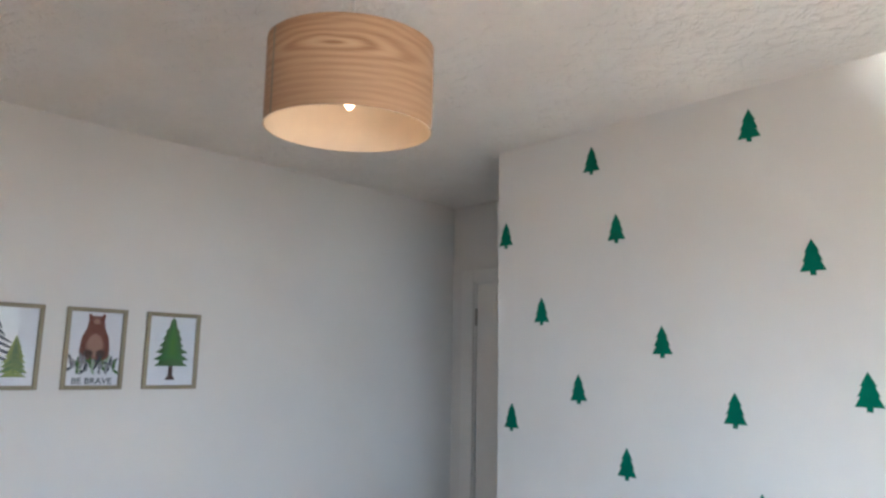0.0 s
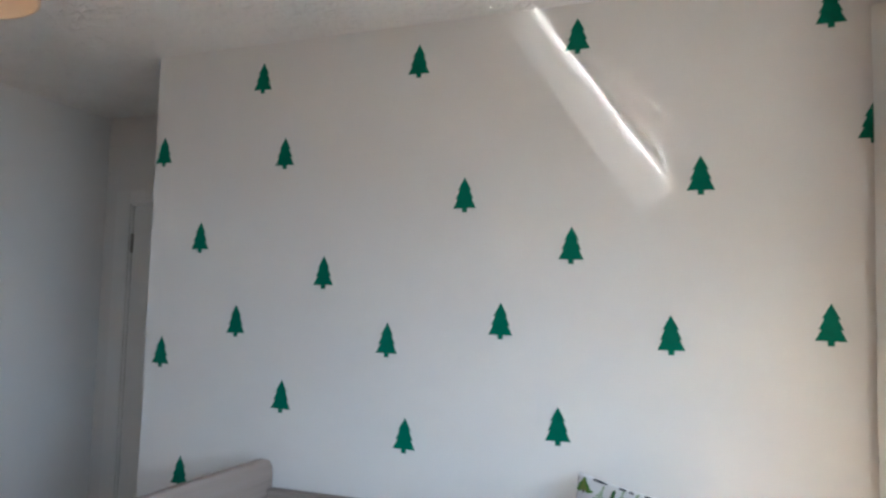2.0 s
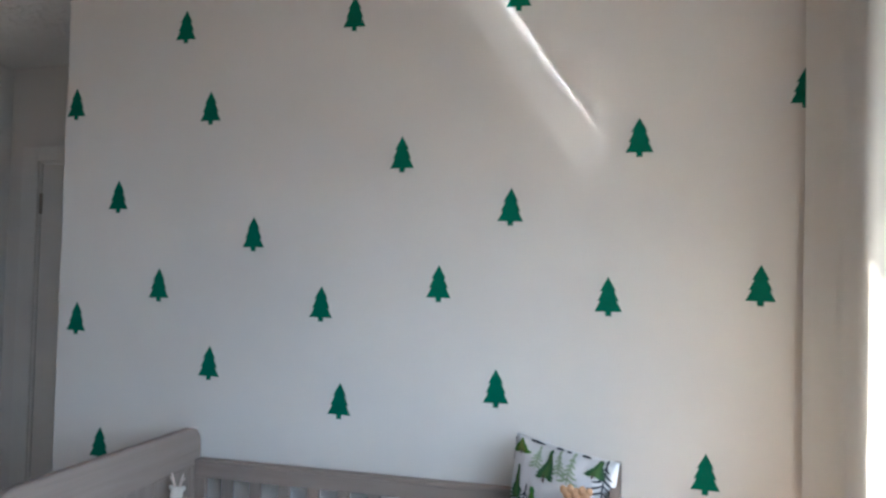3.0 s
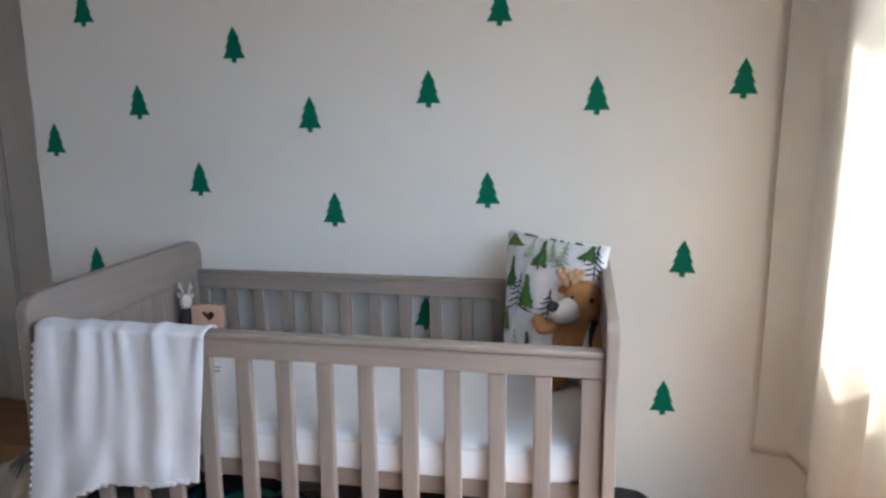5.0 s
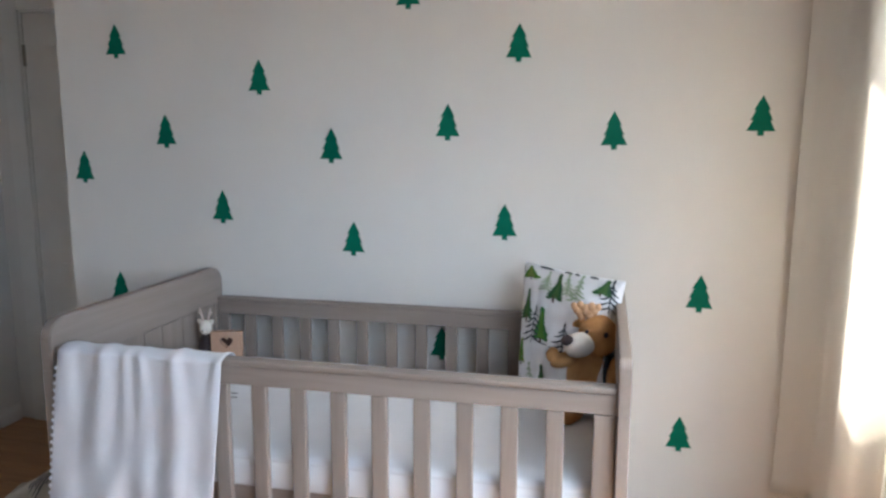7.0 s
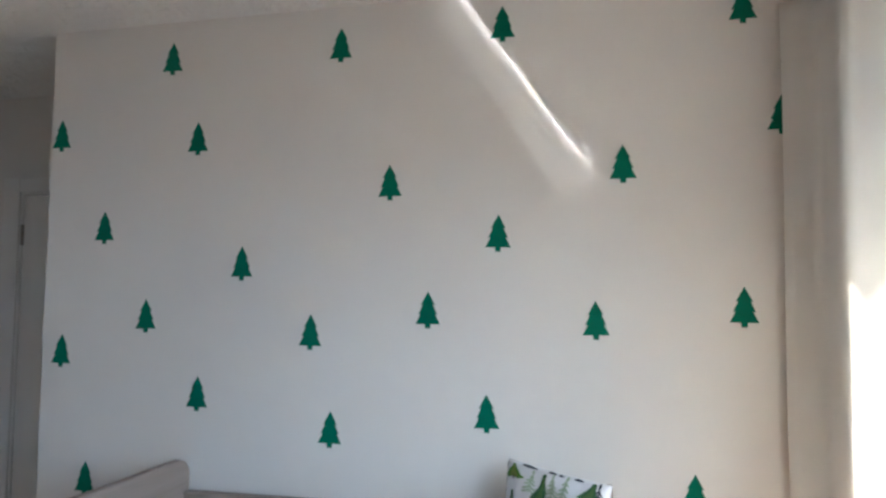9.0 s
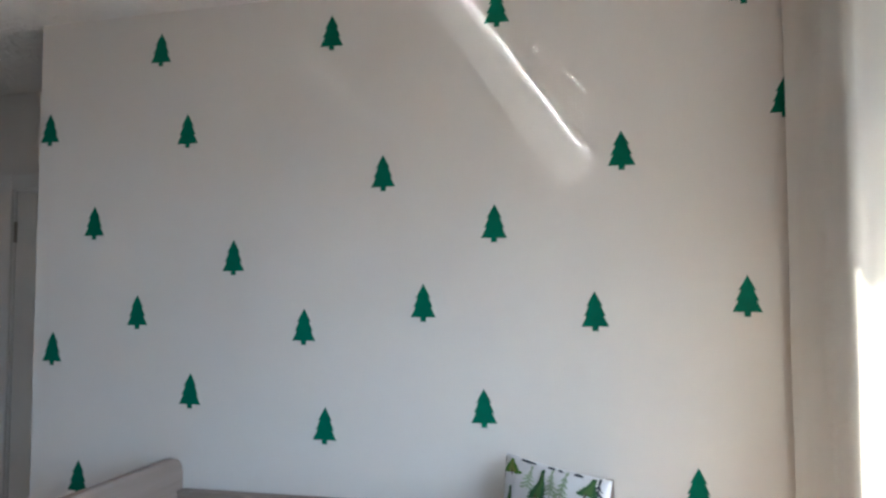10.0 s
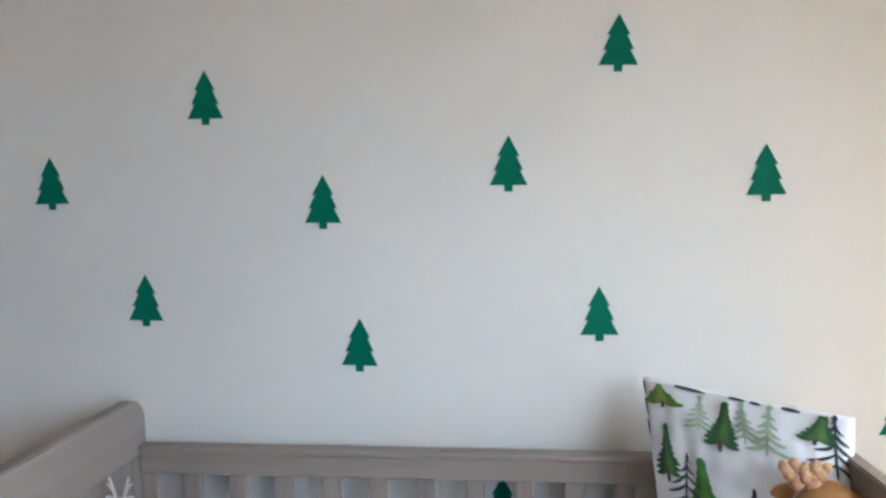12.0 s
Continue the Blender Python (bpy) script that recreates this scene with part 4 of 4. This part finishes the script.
def corner_curtain(plan, z0, z1, lean, label):
    """A curtain whose hem follows a winding plan; it leans back by lean towards its heading."""
    c = thing("curtain", (plan[0][0], plan[0][1], z0), label, "curtain", "curtains at the window")
    pts = [plan[0]] + list(plan) + [plan[-1]]

    def along(u):
        k = min(int(u * (len(plan) - 1)), len(plan) - 2)
        t = u * (len(plan) - 1) - k
        a, b, d, e = (Vector(p) for p in pts[k:k + 4])
        return 0.5 * (2 * b + (d - a) * t + (2 * a - 5 * b + 4 * d - e) * t * t + (3 * b - 3 * d + e - a) * t ** 3)

    def at(u, v):
        p = along(u)
        x = p.x + lean * v + 0.007 * noise.noise((u * 9, v * 2.2, 3.0)) + 0.004 * math.sin(u * 34 + 1.5 * v)
        return (min(x, XR - 0.012), p.y - 0.012 * v + 0.006 * noise.noise((u * 8, v * 2.0, 7.0)), z0 + v * (z1 - z0))

    bm = sheet(at, 120, 50)
    bmesh.ops.recalc_face_normals(bm, faces=bm.faces)
    ob = part("drape", bm, CURTAIN, c, "", True)
    mod = ob.modifiers.new("thickness", "SOLIDIFY")
    mod.thickness, mod.offset = 0.003, 0
    hem = sheet(lambda u, v: Vector(at(u, 0.0)) + Vector((0.0035 * (1 if v > 0.5 else -1), 0, 0.035 * abs(2 * v - 1))), 120, 2)
    part("hem", hem, CURTAIN, c, "", True)
    return c


corner_curtain(((0.285, 2.468), (0.335, 2.455), (0.385, 2.432), (0.402, 2.36), (0.380, 2.22), (0.352, 2.06), (0.385, 1.94), (0.362, 1.84), (0.395, 1.76)), 0.35, 2.36, 0.014, "long ivory linen curtain gathered in the corner, glowing in the sun")
curtain(-0.80, -0.36, 0.42, 2.36, 0.385, 0.035, 2.0, CURTAIN, "long cream linen curtain drawn aside", 0.0, 2.4)
pole = thing("curtain_pole", (0.345, 1.3, 2.385), "white curtain pole above the window", "curtain pole")
part("pole", tube([(0.352, -1.25, 2.385), (0.352, 2.47, 2.385)], 0.014, 12), UPVC, pole)
for y in (-1.22, 0.60, 2.40):
    part("bracket", tube([(0.352, y, 2.385), (XR - 0.001, y, 2.385)], 0.009, 8), UPVC, pole)

# ---- things on the floor ----
bagm = bmesh.new()
join(bagm, ball((-1.27, 2.10, 0.142), (0.26, 0.20, 0.152), (0, 0, 8), 40, 24, 0.03, 5))
for v in bagm.verts:
    v.co.z = max(0.002, v.co.z)
basket = thing("beanbag", (-1.27, 2.10, 0), "rounded black bag with a teal leaf print under the cot", "bag")
part("cover", bagm, DARK_TEXTILE, basket, "", True)
for i in range(46):
    a, e = random.uniform(math.pi * 0.95, math.pi * 2.05), random.uniform(0.05, 1.25)
    n = Vector((math.cos(a) * math.cos(e), math.sin(a) * math.cos(e), math.sin(e)))
    c = Vector((-1.27, 2.10, 0.142)) + Vector((n.x * 0.26, n.y * 0.20, n.z * 0.152))
    c += n * (0.006 + 0.02 * max(0, noise.noise(c * 5)))
    q = n.to_track_quat("Z", "Y")
    sp = random.uniform(0, 6.28)
    L = random.uniform(0.022, 0.042)
    pts = [(math.cos(sp) * L * p - math.sin(sp) * L * w, math.sin(sp) * L * p + math.cos(sp) * L * w) for p, w in ((-1, 0), (-0.4, 0.36), (0.3, 0.34), (1, 0), (0.3, -0.34), (-0.4, -0.36))]
    part("printed_leaf", prism(pts, lambda a, b, d: c + q @ Vector((a, b, d)), 0.0015), TEAL[i % 3], basket)

bx = thing("storage_box", (-0.78, 2.22, 0), "low red-brown storage box with a dark lid under the cot", "box")
part("body", boxed(-1.02, -0.54, 2.02, 2.40, 0.0, 0.20, bev=0.008, seg=2), REDBROWN, bx)
part("lid", boxed(-1.03, -0.53, 2.01, 2.41, 0.2005, 0.245, bev=0.010, seg=2), BLACK, bx, "near-black lid")
crate = thing("fabric_basket", (-1.45, 1.86, 0), "grey felt storage basket under the cot", "basket")
part("body", boxed(-1.55, -1.36, 1.76, 1.96, 0.0, 0.40, bev=0.02, seg=3), GREYBOX, crate)

pack = thing("backpack", (-0.06, 2.28, 0), "slumped charcoal canvas backpack on the floor beside the cot", "bag")
bm = ball((-0.072, 2.295, 0.115), (0.100, 0.17, 0.145), (0, 0, 12), 48, 32, 0.045, 8)
for v in bm.verts:
    v.co.z = max(0.002, v.co.z)
part("body", bm, CHARCOAL, pack, "", True)
bm = ball((-0.050, 2.145, 0.085), (0.075, 0.045, 0.075), (0, 0, 12), 24, 16, 0.012, 14)
part("front_pocket", bm, CHARCOAL, pack, "", True)
part("top_flap", ball((-0.112, 2.255, 0.222), (0.055, 0.085, 0.055), (8, 12, 20), 32, 20, 0.020, 16), CHARCOAL, pack, "folded top flap", True)
part("side_pocket", ball((0.018, 2.235, 0.12), (0.032, 0.085, 0.075), (0, 14, 12), 28, 18, 0.018, 17), CHARCOAL, pack, "", True)
part("strap", tube([(-0.10, 2.245, 0.245), (-0.085, 2.215, 0.262), (-0.045, 2.185, 0.245), (-0.015, 2.16, 0.19), (0.0, 2.145, 0.10)], 0.011, 8), CHARCOAL, pack, "webbing strap", True)

tote = thing("tote_bag", (-2.02, 2.20, 0), "cream canvas bag lying slumped on the floor, with dark leaf print", "bag")


def tote_at(u, v):
    """A sagging sack: u round its length, v from end to end."""
    a, t = 2 * math.pi * u, 2 * v - 1
    r = max(0.0, 1 - abs(t) ** 2.6) ** 0.5
    wide, high = 0.19 * r, (0.165 - 0.110 * t) * r
    p = Vector((-2.02 - 0.37 * t, 2.20 + 0.10 * t + math.cos(a) * wide, 0.172 - 0.115 * t + math.sin(a) * high))
    p += Vector((0.3, 1, 1)).normalized() * (0.040 * noise.noise(p * 5) + 0.060 * (abs(noise.noise(p * 8)) - 0.2) + 0.022 * (abs(noise.noise(p * 21)) - 0.2))
    p.z = max(0.003, p.z)
    return p


bm = sheet(tote_at, 110, 90, True)
bmesh.ops.remove_doubles(bm, verts=bm.verts, dist=1e-4)
bmesh.ops.recalc_face_normals(bm, faces=bm.faces)
part("body", bm, CREAM, tote, "", True)
for k in range(8):
    bm = bmesh.new()
    stroke(bm, lambda a, b: tote_at(a, b) + Vector((0, -0.006, 0.006)), 0.30 + 0.012 * (k % 2), 0.34 + 0.03 * k, 0.40 - 0.012 * (k % 3), 0.35 + 0.03 * k, 0.009, 5)
    part("leaf_stripe", bm, LEAF["ink"], tote, "blue-black leaf stroke")
part("cord", tube([tote_at(0.52, 0.75), tote_at(0.55, 0.7) + Vector((0, -0.03, -0.06)), Vector((-2.12, 1.96, 0.008)), Vector((-2.05, 1.91, 0.008)), Vector((-1.94, 1.93, 0.008)), Vector((-1.86, 1.99, 0.008))], 0.006, 8), LEAF["bark"], tote, "brown cord handle", True)

# ---- floor planks ----
PL, PW = 1.20, 0.125
bm = boxed(-PL / 2 + 0.0008, PL / 2 - 0.0008, -PW / 2 + 0.0008, PW / 2 - 0.0008, -0.0135, 0.0, bev=0.0012)
me = bpy.data.meshes.new("plank")
bm.to_mesh(me)
bm.free()
me.materials.append(PLANK)
row = 0
y = YB + PW / 2
while y < YD + 0.1:
    x = XL - 0.1 - (row * 0.43) % PL
    while x < XR + 0.1 + PL / 2:
        if x + PL / 2 > XL - 0.1 and x - PL / 2 < XR + 0.28:
            ob = new("plank", me)
            ob.location = (x + PL / 2 - PL / 2, y, 0)
            ob.parent = floor
        x += PL
    y += PW
    row += 1
